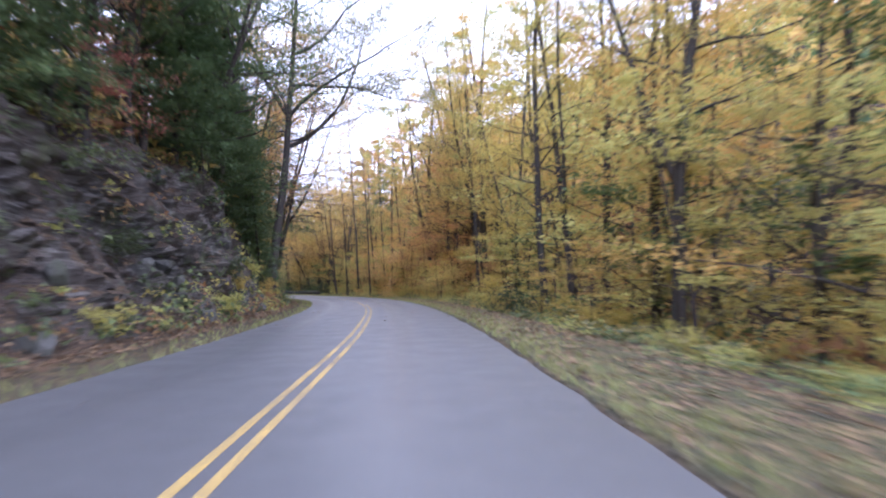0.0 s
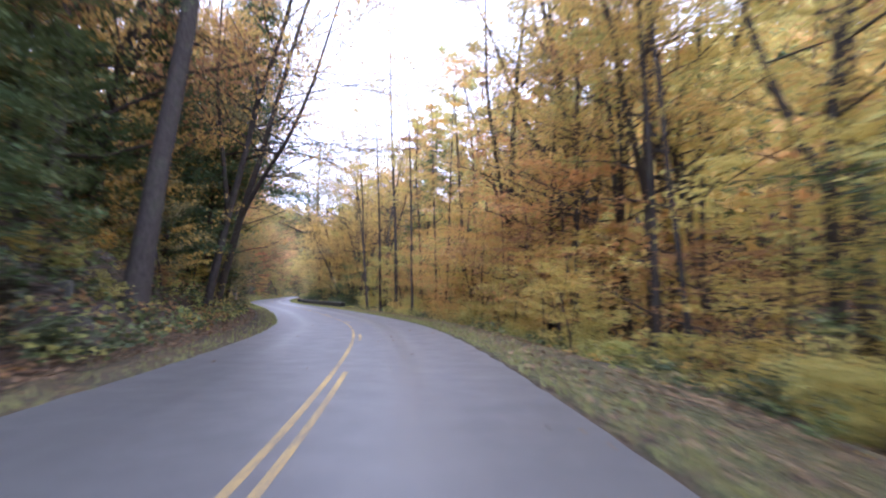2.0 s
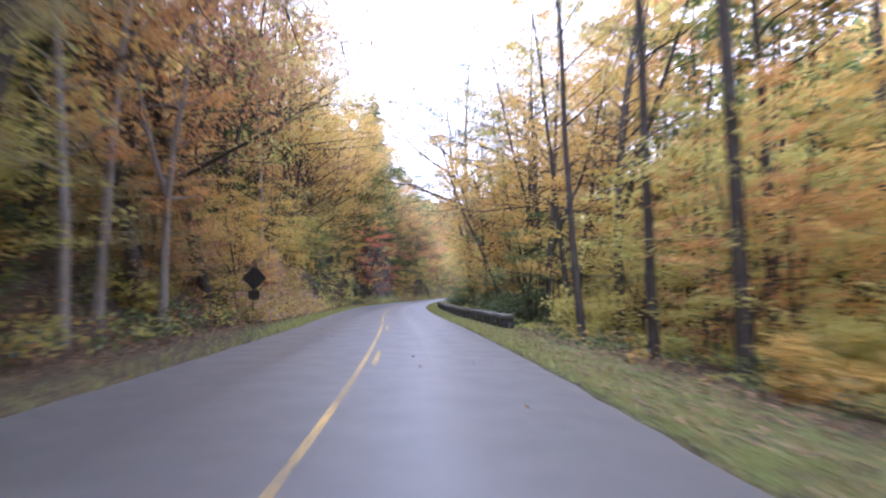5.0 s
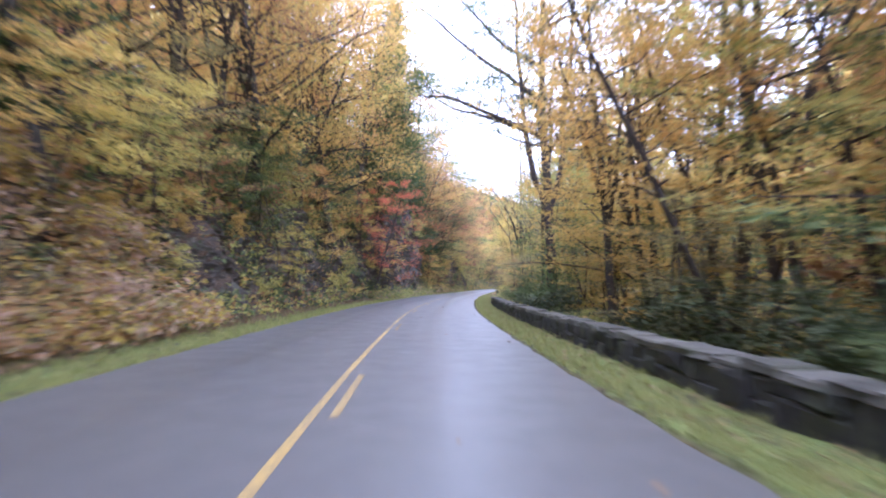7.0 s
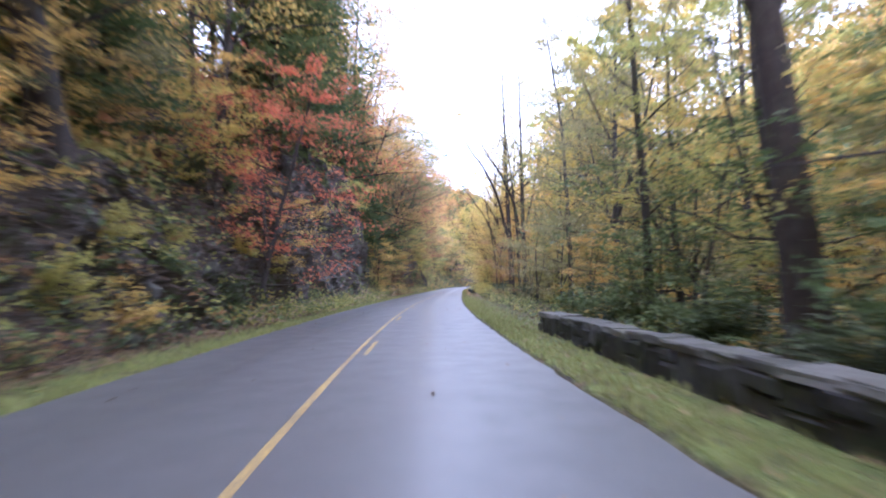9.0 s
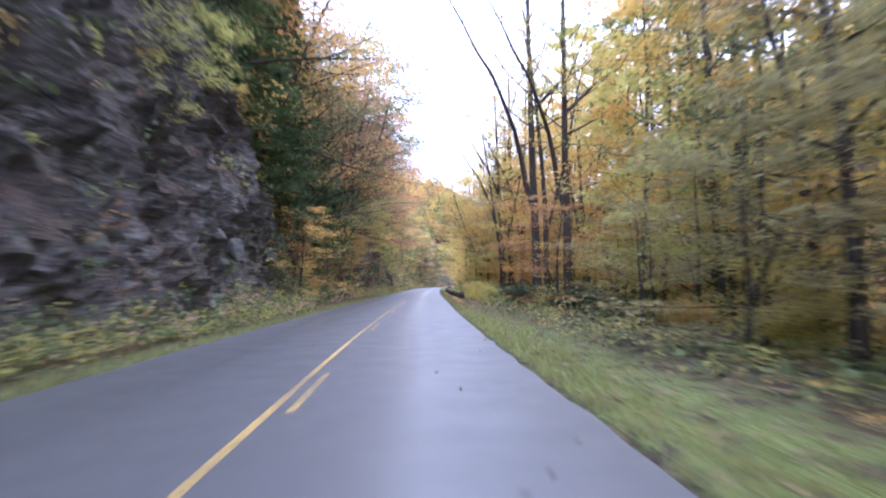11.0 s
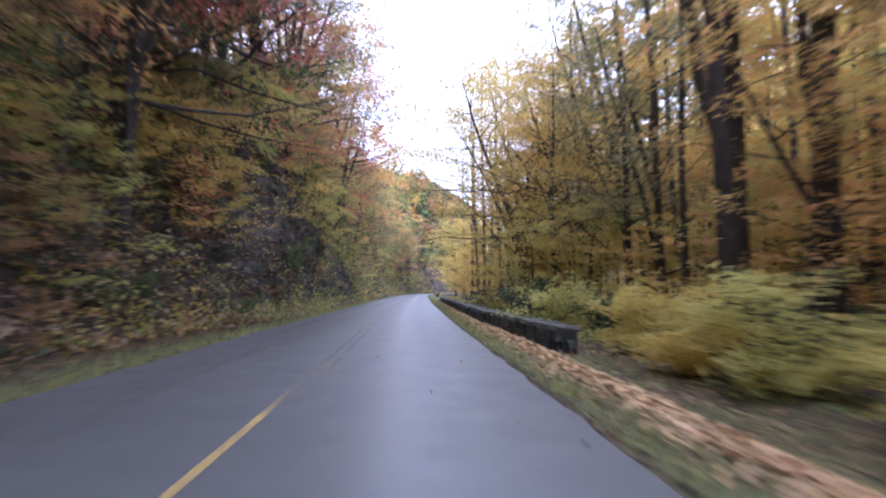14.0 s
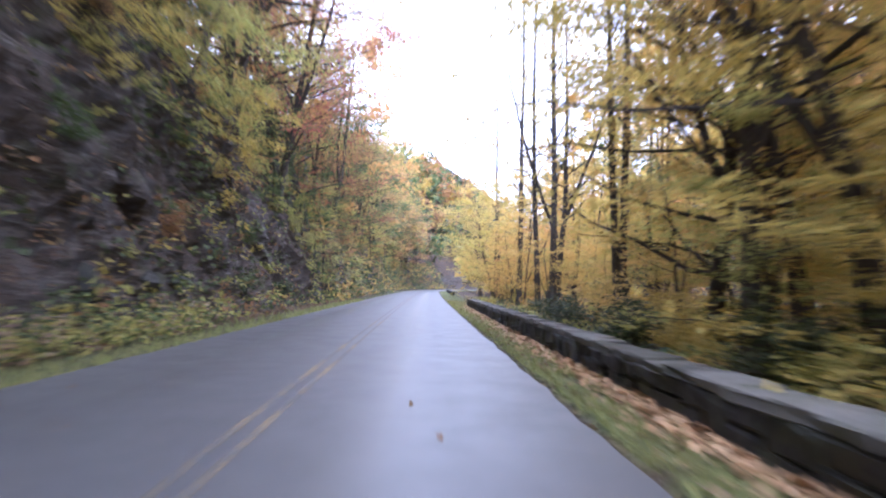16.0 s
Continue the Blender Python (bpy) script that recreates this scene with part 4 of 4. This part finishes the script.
# low bright growth close to the road's edge
for k, (s, lat, colour, size, lean) in enumerate(((50.5, 6.9, "yellow", 0.34, 3), (53.5, 7.6, "yellow", 0.45, 3), (56.5, 7.9, "yellow", 0.5, 3), (60, 7.8, "lime", 0.4, 2), (63.5, 8.2, "yellow", 0.42, 2), (27, 7.9, "yellow", 0.38, 3), (23, 8.6, "gold", 0.45, 3),
                                                  (252, -6.6, "lime", 0.5, -14), (254.4, -6.2, "lime", 0.45, -14), (256.2, -7.0, "orange", 0.5, -12), (258.4, -6.2, "yellow", 0.4, -14), (241.5, -6.4, "yellow", 0.45, -14), (244.5, -6.8, "lime", 0.5, -14))):
    place_tree("understory_tree", LAYERED[k % 4], s, lat, colour, size, yaw=k * 77, bark=BARK, group="understory trees", lean=lean, wide=1.25)
# Stretches of the bank: from, to, leaf colours of the broad trees leaning over the road, share of hemlocks among them, size.
BANK_WOODS = [
    (8, 34, ("green", "green", "rust", "olive"), 0.5, 1.1),
    (34, 52, ("green", "lime", "gold", "green"), 0.3, 1.05),
    (52, 84, ("orange", "lime", "gold", "rust", "gold"), 0.35, 1.4),
    (84, 108, ("orange", "lime", "gold", "rust", "red"), 0.2, 1.5),
    (108, 150, ("gold", "orange", "rust", "gold", "lime"), 0.08, 1.25),
    (150, 172, ("gold", "gold", "lime", "rust"), 0.3, 1.25),
    (172, 190, ("green", "lime", "green"), 0.35, 1.1),
    (190, 232, ("orange", "gold", "rust", "green"), 0.65, 1.1),
    (232, 246, ("green", "olive", "red", "green"), 0.4, 1.1),
    (246, 330, ("rust", "lime", "red", "green", "orange"), 0.12, 1.1),
    (330, 420, ("orange", "rust", "gold", "green"), 0.1, 1.1),
]
random.seed(8)
for s0, s1, colours, dark, big in BANK_WOODS:
    s = s0
    while s < s1:
        top = -HALF - float(lookup(s, FOOT)) - float(lookup(s, RUN)) - (1.6 if 106 < s < 162 else 0)
        if random.random() < dark:
            place_tree("hemlock_tree", random.choice(HEMLOCK), s, top - random.uniform(-0.6, 1.5), "needle", random.uniform(0.85, 1.15), bark=DARK_BARK, group="hemlocks", label="dark green hemlock with drooping boughs on the bank", lean=random.uniform(-7, 0))
        else:
            place_tree("bank_tree", random.choice(BROAD), s, top - random.uniform(-0.3, 1.8), random.choice(colours), 1.08 * big * random.uniform(0.85, 1.15), bark=random.choice([BARK, BARK, DARK_BARK]), group="bank trees", lean=random.uniform(-13, -4))
        if random.random() < 0.5:
            place_tree("slender_tree", random.choice(SLENDER), s + 1.5, top - random.uniform(0.5, 5), random.choice(colours), random.uniform(0.65, 0.85), bark=random.choice([BARK, PALE_BARK]), group="bank trees", lean=random.uniform(-7, 2))
        s += random.uniform(3.6, 5.6)

# ---------------------------------------------------------------- woods behind, on both slopes
# Stretches of the river side: from, to, colours of trees and understory, nearest place of the understory.
RIVER_WOODS = [
    (8, 46, ("lime", "yellow", "olive", "lime", "orange", "green"), 11.0),
    (46, 92, ("gold", "orange", "yellow", "lime", "orange", "rust"), 11.0),
    (92, 112, ("yellow", "gold", "lime", "green"), 10.5),
    (112, 132, ("gold", "lime", "green", "gold"), 12.5),
    (132, 165, ("gold", "green", "gold", "lime", "yellow"), 10.0),
    (165, 202, ("lime", "gold", "green", "olive", "olive"), 12.5),
    (202, 234, ("gold", "orange", "green", "lime", "orange"), 12.5),
    (234, 290, ("yellow", "gold", "gold", "yellow", "lime"), 11.0),
    (290, 330, ("yellow", "gold", "gold", "yellow", "orange"), 8.0),
    (330, 430, ("gold", "orange", "yellow", "green"), 9.0),
]
random.seed(11)
for s0, s1, colours, near in RIVER_WOODS:
    for k in range(int((s1 - s0) / 3.5)):
        place_tree("forest_tree", random.choice(WOODS), random.uniform(s0, s1), random.uniform(15.5, 33), random.choice(colours + (("green",) if s0 > 90 else ())), random.uniform(0.8, 1.1), bark=BARK, group="woods on the river side")
    for k in range(int((s1 - s0) / 5.0) if s0 < 330 else 0):
        place_tree("understory_tree", random.choice(LAYERED), random.uniform(s0, s1), random.uniform(near, near + 6), random.choice(colours), random.uniform(0.7, 1.25), bark=BARK, group="understory trees", wide=1.15)
for s0 in np.arange(80, 140, 4.0):
    place_tree("forest_tree", random.choice(WOODS), s0 + random.uniform(0, 4), random.uniform(19, 30), random.choice(("orange", "gold", "rust", "lime", "gold")), random.uniform(1.1, 1.35), bark=BARK, group="woods on the river side")
for s0 in np.arange(205, 265, 5.0):
    place_tree("forest_tree", random.choice(WOODS), s0 + random.uniform(0, 5), random.uniform(22, 32), random.choice(("gold", "lime", "green", "orange")), random.uniform(1.15, 1.35), bark=BARK, group="woods on the river side")
for s0 in np.arange(176, 256, 5.5):
    place_tree("forest_tree", random.choice(WOODS), s0 + random.uniform(0, 5), random.uniform(15.5, 20), random.choice(("gold", "lime", "yellow")), random.uniform(0.95, 1.1), bark=BARK, group="woods on the river side")
for s0 in np.arange(8, 420, 6.0):
    colour = random.choice(["gold", "orange", "rust", "green", "lime", "red", "gold"])
    place_tree("forest_tree", random.choice(WOODS), s0 + random.uniform(0, 4.5), -random.uniform(13, 30), colour, random.uniform(0.7, 1.0), bark=BARK, group="woods on the bank", lean=-4)
for s0, s1, colours, dark, big in BANK_WOODS:
    for k in range(int((s1 - s0) / 5.0)):
        s = random.uniform(s0, s1)
        top = -HALF - float(lookup(s, FOOT)) - float(lookup(s, RUN))
        place_tree("understory_tree", random.choice(LAYERED), s, top + random.uniform(-7, -1.0 if 168 < s < 200 or s < 40 else 1.4), random.choice(colours + ("gold", "lime")), random.uniform(0.45, 0.85), bark=BARK, group="understory trees", lean=random.uniform(-14, 0), wide=1.1)
# small trees at the edge of the woods, leafy to the ground
random.seed(31)
for s0 in np.arange(14, 300, 4.2):
    s = s0 + random.uniform(0, 4)
    edge = 12.8 if s < 33 else 11.5 if 42 < s < 54 or 202 < s < 233 else 9.6 if 98 < s < 110 else 8.4
    mix = ("lime", "yellow", "orange", "olive", "green") if s < 46 else ("olive", "green", "lime", "olive", "gold") if 160 < s < 200 else ("orange", "gold", "rust", "yellow", "lime") if s < 100 else ("gold", "lime", "olive", "green") if s < 160 else ("gold", "orange", "lime", "yellow", "rust") if s < 236 else ("gold", "gold", "lime", "yellow")
    place_tree("understory_tree", random.choice(LAYERED), s, random.uniform(edge, edge + 3.5), random.choice(mix), random.uniform(0.4, 0.85), bark=BARK, group="understory trees", wide=1.2)
for s, lat, colour, size in ((60, 10.8, "orange", 1.2), (66, 10.6, "rust", 1.15), (70.5, 11.2, "orange", 1.3), (74, 10, "gold", 1.0), (224, 12.5, "orange", 1.3), (229, 13.2, "orange", 1.2), (257, 8.6, "lime", 0.7), (252, 8.2, "yellow", 0.75), (247, 8.2, "lime", 0.7)):
    place_tree("understory_tree", LAYERED[int(s) % 4], s, lat, colour, size, bark=BARK, group="understory trees", wide=1.2)
for s0, s1, mix in ((112, 166, ("gold", "orange", "rust", "lime", "green", "olive", "gold")), (56, 114, ("gold", "lime", "orange", "yellow", "rust", "olive")), (204, 242, ("olive", "green", "gold", "lime", "rust")), (264, 306, ("rust", "olive", "lime", "green"))):
    for k in range(int((s1 - s0) / 3.0)):
        s = random.uniform(s0, s1)
        place_tree("understory_tree", random.choice(LAYERED), s, -HALF - float(lookup(s, FOOT)) - random.uniform(0.4, 2.4) - (1.6 if 112 < s < 166 else 0), random.choice(mix), random.uniform(0.4, 0.75), bark=BARK, group="understory trees", wide=1.15, lean=random.uniform(-14, 0))
for s, lat, colour, size in ((237, -6.9, "red", 0.35), (251.5, -6.9, "scarlet", 0.35), (243, -6.8, "lime", 0.6), (247, -6.6, "green", 0.6), (253.5, -6.5, "olive", 0.6), (256.5, -6.7, "lime", 0.5), (260.5, -6.6, "green", 0.6), (265, -6.9, "olive", 0.6), (259, -6.0, "lime", 0.45), (263, -6.2, "lime", 0.55), (267.5, -6.4, "yellow", 0.5), (271, -6.6, "lime", 0.6), (262, -7.4, "orange", 0.6)):
    place_tree("understory_tree", LAYERED[int(s) % 4], s, lat, colour, size, bark=BARK, group="understory trees", lean=-24, wide=1.2)
place_tree("understory_tree", LAYERED[2], 187, -6.4, "lime", 0.5, bark=BARK, group="understory trees", lean=-20)
place_tree("understory_tree", LAYERED[0], 137.5, -6.2, "yellow", 0.4, bark=BARK, group="understory trees", lean=-15)
# shrubs along the foot of the slopes
for s0 in np.arange(0, 300, 2.9):
    s, lat = s0 + random.uniform(0, 2.5), random.uniform(6.6, 9.5)
    big = random.random() < 0.25
    colour = random.choice(["lime", "yellow", "lime", "lime", "gold", "yellow" if 160 < s < 215 else "dark"])
    if 108 < s < 160:
        colour = random.choice(["green", "dark", "lime", "green"])
    if 160 < s < 216:
        lat += 2.0
        if random.random() < 0.6:
            continue
    place_tree("shrub", random.choice(BIG_SHRUB if big else SHRUB), s, lat, colour, random.uniform(0.5, 0.9), group="roadside shrubs", label=f"loose {LEAF_WORDS[colour]} shrub on the river side verge")
for s0 in np.arange(0, 300, 1.5):
    s, d = s0 + random.uniform(0, 1.5), random.uniform(0.0, 1.15)
    lat = -HALF - float(lookup(s, FOOT)) - 0.1 - d * (float(lookup(s, RUN)) + 0.2)
    if 168 < s < 200 and d > 0.12 and random.random() < 0.8 or s < 40 and random.random() < 0.35:
        continue
    colour = random.choice(["lime", "green", "dark", "dark", "rust", "lime", "gold", "green", "red" if d > 0.6 else "yellow"])
    if 104 < s < 148:
        colour = random.choice(["brush", "brush", "yellow", "rust", "lime", "brush", "gold", "red", "green"])
    place_tree("shrub", random.choice(SHRUB), s, lat, colour, random.uniform(0.45, 1.0), group="bank shrubs", label=f"small {LEAF_WORDS[colour]} shrub growing on the bank", lean=-random.uniform(0, 40) * min(1, d * 2))

for s, lat, colour, size in ((217, 7.4, "lime", 0.6), (219.8, 6.8, "yellow", 0.55), (222.6, 6.6, "lime", 0.6), (225, 6.4, "yellow", 0.55), (229, 6.8, "yellow", 0.45), (246, 7.4, "lime", 0.35), (66, 7.6, "lime", 0.6), (71, 7.8, "lime", 0.55)):
    place_tree("shrub", random.choice(BIG_SHRUB), s, lat, colour, size, group="roadside shrubs", label=f"spreading {LEAF_WORDS[colour]} shrub beside the stone wall", wide=1.25)

# ---------------------------------------------------------------- loose rocks on the bank


def boulder_mesh(seed):
    rng = np.random.default_rng(seed)
    bm = bmesh.new()
    bmesh.ops.create_icosphere(bm, subdivisions=3, radius=0.5)
    cuts = [(Vector(rng.normal(0, 1, 3)).normalized(), rng.uniform(0.22, 0.42)) for _ in range(11)]
    for v in bm.verts:
        for way, d in cuts:
            over = v.co.dot(way) - d
            if over > 0:
                v.co -= way * over
        v.co += v.co.normalized() * 0.05 * noise.noise(v.co * 5 + Vector((seed, 0, 0)))
    me = bpy.data.meshes.new("boulder")
    bm.to_mesh(me)
    bm.free()
    me.materials.append(ROCK)
    return me


BOULDERS = [boulder_mesh(k) for k in range(6)]
random.seed(21)
for s0, s1, count in ((6, 48, 44), (116, 160, 26), (165, 205, 22), (235, 275, 20)):
    for k in range(count):
        s, q = random.uniform(s0, s1), random.random() ** 1.5
        foot, run = float(lookup(s, FOOT)), float(lookup(s, RUN))
        lat = -HALF - foot - 0.1 - q * run
        ob = new("rock", random.choice(BOULDERS))
        x, y = across(s, lat)
        size = random.uniform(0.4, 1.2) * (1 - 0.3 * q)
        ob.matrix_world = pose(x, y, float(ground_z(s, lat)) - 0.05 * size, random.uniform(0, 360), random.uniform(0, 360), random.uniform(0, 360)) @ Matrix.Diagonal((size, size * random.uniform(0.6, 1), size * random.uniform(0.6, 0.9), 1))
        tagged(ob, "angular grey rock jutting from the cut bank", "rock", "bank rocks")

# ---------------------------------------------------------------- grass, fallen leaves, far woods


def scatter_leaves(name, label, count, material, size, pick, seed, category):
    rng = np.random.default_rng(seed)
    s, lat, z = pick(rng, count)
    xy = across(s, lat)
    leaves = []
    add_leaves(rng, leaves, np.column_stack([xy, z]), size, 0.3)
    return tagged(new(name, leaf_mesh(name, leaves, material)), label, category, kind="stuff")


def verge_right(rng, n):
    s, e = rng.uniform(-5, 300, n), np.abs(rng.normal(1.6, 1.3, n)) + 0.15
    keep = rng.uniform(0, 1, n) < np.where((s > 106) & (s < 206), 0.3, 1.0)
    s, e, n = s[keep], e[keep], int(keep.sum())
    return s, HALF + e, ground_z(s, HALF + e) + 0.03 + 0.05 * rng.uniform(0, 1, n)


def verge_left(rng, n):
    s = rng.uniform(-5, 300, n)
    foot = np.interp(s, [r[0] for r in FOOT], [r[1] for r in FOOT])
    d = foot * (0.55 + 0.75 * rng.uniform(0, 1, n))
    return s, -HALF - d, ground_z(s, -HALF - d) + 0.04 + 0.05 * rng.uniform(0, 1, n)


def wall_foot(rng, n):
    s = rng.uniform(216, 287, n)
    lat = 4.7 - np.abs(rng.normal(0, 0.26, n))
    return s, lat, ground_z(s, lat) + 0.03 + 0.1 * rng.uniform(0, 1, n) * np.clip(1 - (4.7 - lat) / 0.7, 0, 1)


def on_road(rng, n):
    s, lat = rng.uniform(0, 260, n), np.sign(rng.uniform(-1, 1, n)) * HALF * np.sqrt(rng.uniform(0, 1, n))
    return s, lat, 0.018 + 0 * s


def undergrowth(name, label, colour, count, seed, place, size=0.17, tall=1.0):
    """Low weeds, ferns and seedlings: small tufts of leaves."""
    rng = np.random.default_rng(seed)
    s, lat = place(rng, count)
    base = np.column_stack([across(s, lat), ground_z(s, lat)])
    h = tall * rng.uniform(0.15, 0.75, count)
    leaves = []
    for k in range(17):
        c = base + np.column_stack([rng.normal(0, 0.28 * tall, (count, 2)), h * rng.uniform(0.15, 1.15, count)])
        add_leaves(rng, leaves, c, size, 0.6, True)
    return tagged(new(name, leaf_mesh(name, leaves, LEAF[colour])), label, "undergrowth", kind="stuff")


def river_floor(rng, n):
    return rng.uniform(-5, 310, n), HALF + 2.3 + np.abs(rng.normal(0, 4.0, n))


def bank_face(rng, n):
    s, k = rng.uniform(-5, 310, n), rng.uniform(0, 1, n) ** 1.2
    return s, -HALF - lookup(s, FOOT) * 0.9 - k * 1.5 * lookup(s, RUN)


def bank_face_thin(rng, n):
    """The bank's face, its barest rock left mostly clear."""
    s, lat = bank_face(rng, 3 * n)
    keep = rng.uniform(0, 1, 3 * n) < np.where((s > 168) & (s < 200), 0.4, np.where(s < 40, 0.55, 1.0))
    return s[keep][:n], lat[keep][:n]


def brushy_bank(rng, n):
    s = np.concatenate([rng.uniform(104, 126, n - n // 6), rng.uniform(214, 243, n // 6)])
    return s, -HALF - lookup(s, FOOT) * 0.8 - rng.uniform(0, 1, n) ** 1.3 * 1.3 * lookup(s, RUN)


def weedy_foot(rng, n):
    s = np.concatenate([rng.uniform(160, 206, n - n // 3), rng.uniform(242, 264, n // 3)])
    return s, -HALF - lookup(s, FOOT) * rng.uniform(0.6, 1.12, n)


def bank_slope(rng, n):
    s = rng.uniform(-5, 330, n)
    return s, -HALF - lookup(s, FOOT) - lookup(s, RUN) - np.abs(rng.normal(0, 8, n))


def river_slope(rng, n):
    return rng.uniform(-5, 330, n), HALF + 8.5 + np.abs(rng.normal(0, 11, n))


def river_thicket(rng, n):
    return rng.uniform(2, 300, n), HALF + rng.uniform(11, 36, n)


for k, (colour, count) in enumerate((("gold", 700), ("rust", 900), ("green", 600), ("dark", 450), ("lime", 700))):
    undergrowth("undergrowth", f"{LEAF_WORDS[colour]} brush on the wooded slope above the bank", colour, count, 70 + k, bank_slope, 0.34, 2.0)
    undergrowth("undergrowth", f"{LEAF_WORDS[colour]} brush under the river side woods", colour, count, 80 + k, river_slope, 0.34, 2.0)
for k, (colour, count) in enumerate((("gold", 900), ("lime", 900), ("dark", 700), ("olive", 900), ("orange", 500))):
    undergrowth("undergrowth", f"{LEAF_WORDS[colour]} thicket on the slope across the river", colour, count, 120 + k, river_thicket, 0.4, 3.2)
for k, (colour, count) in enumerate((("lime", 700), ("green", 900), ("dark", 1000), ("olive", 800), ("gold", 160))):
    undergrowth("undergrowth", f"low {LEAF_WORDS[colour]} weeds and seedlings on the river side", colour, count, 50 + k, river_floor, 0.12, 0.8)
for k, (colour, count) in enumerate((("lime", 900), ("green", 1300), ("dark", 1400), ("rust", 1000), ("yellow", 300))):
    undergrowth("undergrowth", f"{LEAF_WORDS[colour]} weeds and creepers clinging to the bank", colour, count, 60 + k, bank_face_thin)

for k, (colour, count) in enumerate((("brush", 480), ("yellow", 260), ("rust", 450), ("olive", 350))):
    undergrowth("undergrowth", f"{LEAF_WORDS[colour]} brush tangled over the bank", colour, count, 90 + k, brushy_bank, 0.17, 1.3)


def far_bank(rng, n):
    s = rng.uniform(290, 440, n)
    return s, -HALF - lookup(s, FOOT) * 0.9 - rng.uniform(0, 2.2, n) * lookup(s, RUN)


for k, (colour, count) in enumerate((("olive", 600), ("dark", 500), ("green", 500), ("rust", 350), ("gold", 350))):
    undergrowth("undergrowth", f"{LEAF_WORDS[colour]} brush covering the bank far ahead", colour, count, 140 + k, far_bank, 0.34, 1.7)
for k, (colour, count) in enumerate((("lime", 400), ("brush", 160), ("green", 500))):
    undergrowth("undergrowth", f"tall {LEAF_WORDS[colour]} weeds at the rock's foot", colour, count, 95 + k, weedy_foot, 0.12, 1.0)

LITTER = leaf_material("fallen_leaves", [(0.13, 0.065, 0.035), (0.23, 0.14, 0.065), (0.32, 0.22, 0.09), (0.18, 0.1, 0.055)], 0.1)
scatter_leaves("fallen_leaves", "brown and yellow fallen leaves on the verge", 26000, LITTER, 0.095, verge_right, 1, "leaves")
scatter_leaves("fallen_leaves", "brown and red fallen leaves under the bank", 22000, LITTER, 0.1, verge_left, 2, "leaves")
DRIFT = leaf_material("drifted_leaves", [(0.34, 0.17, 0.06), (0.5, 0.3, 0.12), (0.6, 0.42, 0.2), (0.4, 0.2, 0.08)], 0.1)
scatter_leaves("fallen_leaves", "tan and orange leaves drifted against the wall foot", 7000, DRIFT, 0.13, wall_foot, 6, "leaves")
scatter_leaves("fallen_leaves", "scattered dark fallen leaves on the asphalt", 200, LITTER, 0.08, on_road, 3, "leaves")


def grass_blades(name, label, side, count, seed):
    rng = np.random.default_rng(seed)
    s = rng.uniform(-5, 300, count)
    d = np.abs(rng.normal(0.0, 0.75, count)) + 0.03
    keep = rng.uniform(0, 1, count) < lookup(s, GREEN_RIGHT if side > 0 else GREEN_LEFT)
    s, d, count = s[keep], d[keep], int(keep.sum())
    lat = side * (HALF + d)
    xy, z = across(s, lat), ground_z(s, lat)
    h, a = rng.uniform(0.06, 0.2, count), rng.uniform(0, 6.28, count)
    base = np.column_stack([xy, z - 0.02])
    w = np.column_stack([np.cos(a), np.sin(a), 0 * a]) * 0.018
    tip = base + np.column_stack([rng.normal(0, 0.05, count), rng.normal(0, 0.05, count), h])
    mid = (base + tip) / 2 + np.column_stack([0 * h, 0 * h, 0.15 * h])
    quads = np.stack([base - w, base + w, mid + w * 0.7, tip], 1)
    return tagged(new(name, leaf_mesh(name, [quads], GRASS)), label, "grass", kind="stuff")


GRASS = leaf_material("verge_grass", [(0.18, 0.25, 0.055), (0.28, 0.33, 0.08), (0.4, 0.38, 0.13), (0.25, 0.27, 0.08)], 0.4)
grass_blades("grass", "short green grass along the road edge", 1, 42000, 4)
grass_blades("grass", "short green grass under the bank", -1, 28000, 5)


def far_woods(name, label, colours, count, lats, seed, way=(-30, 520)):
    """Crowns of the woods high on the slopes, each an uneven heap of leaf sprays."""
    rng = np.random.default_rng(seed)
    for colour in colours:
        leaves = []
        for k in range(count):
            s, lat = rng.uniform(*way), rng.uniform(*lats)
            x, y = across(s, lat)
            z = float(ground_z(s, lat))
            h, r = rng.uniform(9, 16), rng.uniform(2.2, 4)
            n = 64
            ways = rng.normal(0, 1, (n, 3))
            ways /= np.linalg.norm(ways, axis=1)[:, None]
            lumps = 1 + 0.35 * np.sin(3 * ways[:, 0] + k) * np.cos(4 * ways[:, 1] + 2 * k)
            c = ways * (r * lumps * rng.uniform(0.6, 1.05, n))[:, None] * (1, 1, 1.5) + (x, y, z + h * 0.62)
            add_leaves(rng, leaves, c, 1.45, 0.7, True)
        tagged(new(name, leaf_mesh(name, leaves, LEAF[colour])), f"{label} in {LEAF_WORDS[colour]} leaf", "woods", kind="stuff")


far_woods("far_woods", "dense woods across the river", ("yellow", "gold", "lime", "green", "orange"), 360, (28, 115), 7)
far_woods("far_woods", "dense woods high on the bank slope", ("gold", "orange", "rust", "green"), 310, (-90, -20), 8)
far_woods("far_woods", "woods closing the valley ahead", ("lime", "gold", "needle"), 60, (8, 45), 9, (395, 520))
far_woods("far_woods", "woods on the far bank slope", ("rust", "green", "dark"), 80, (-60, -8), 10, (380, 520))
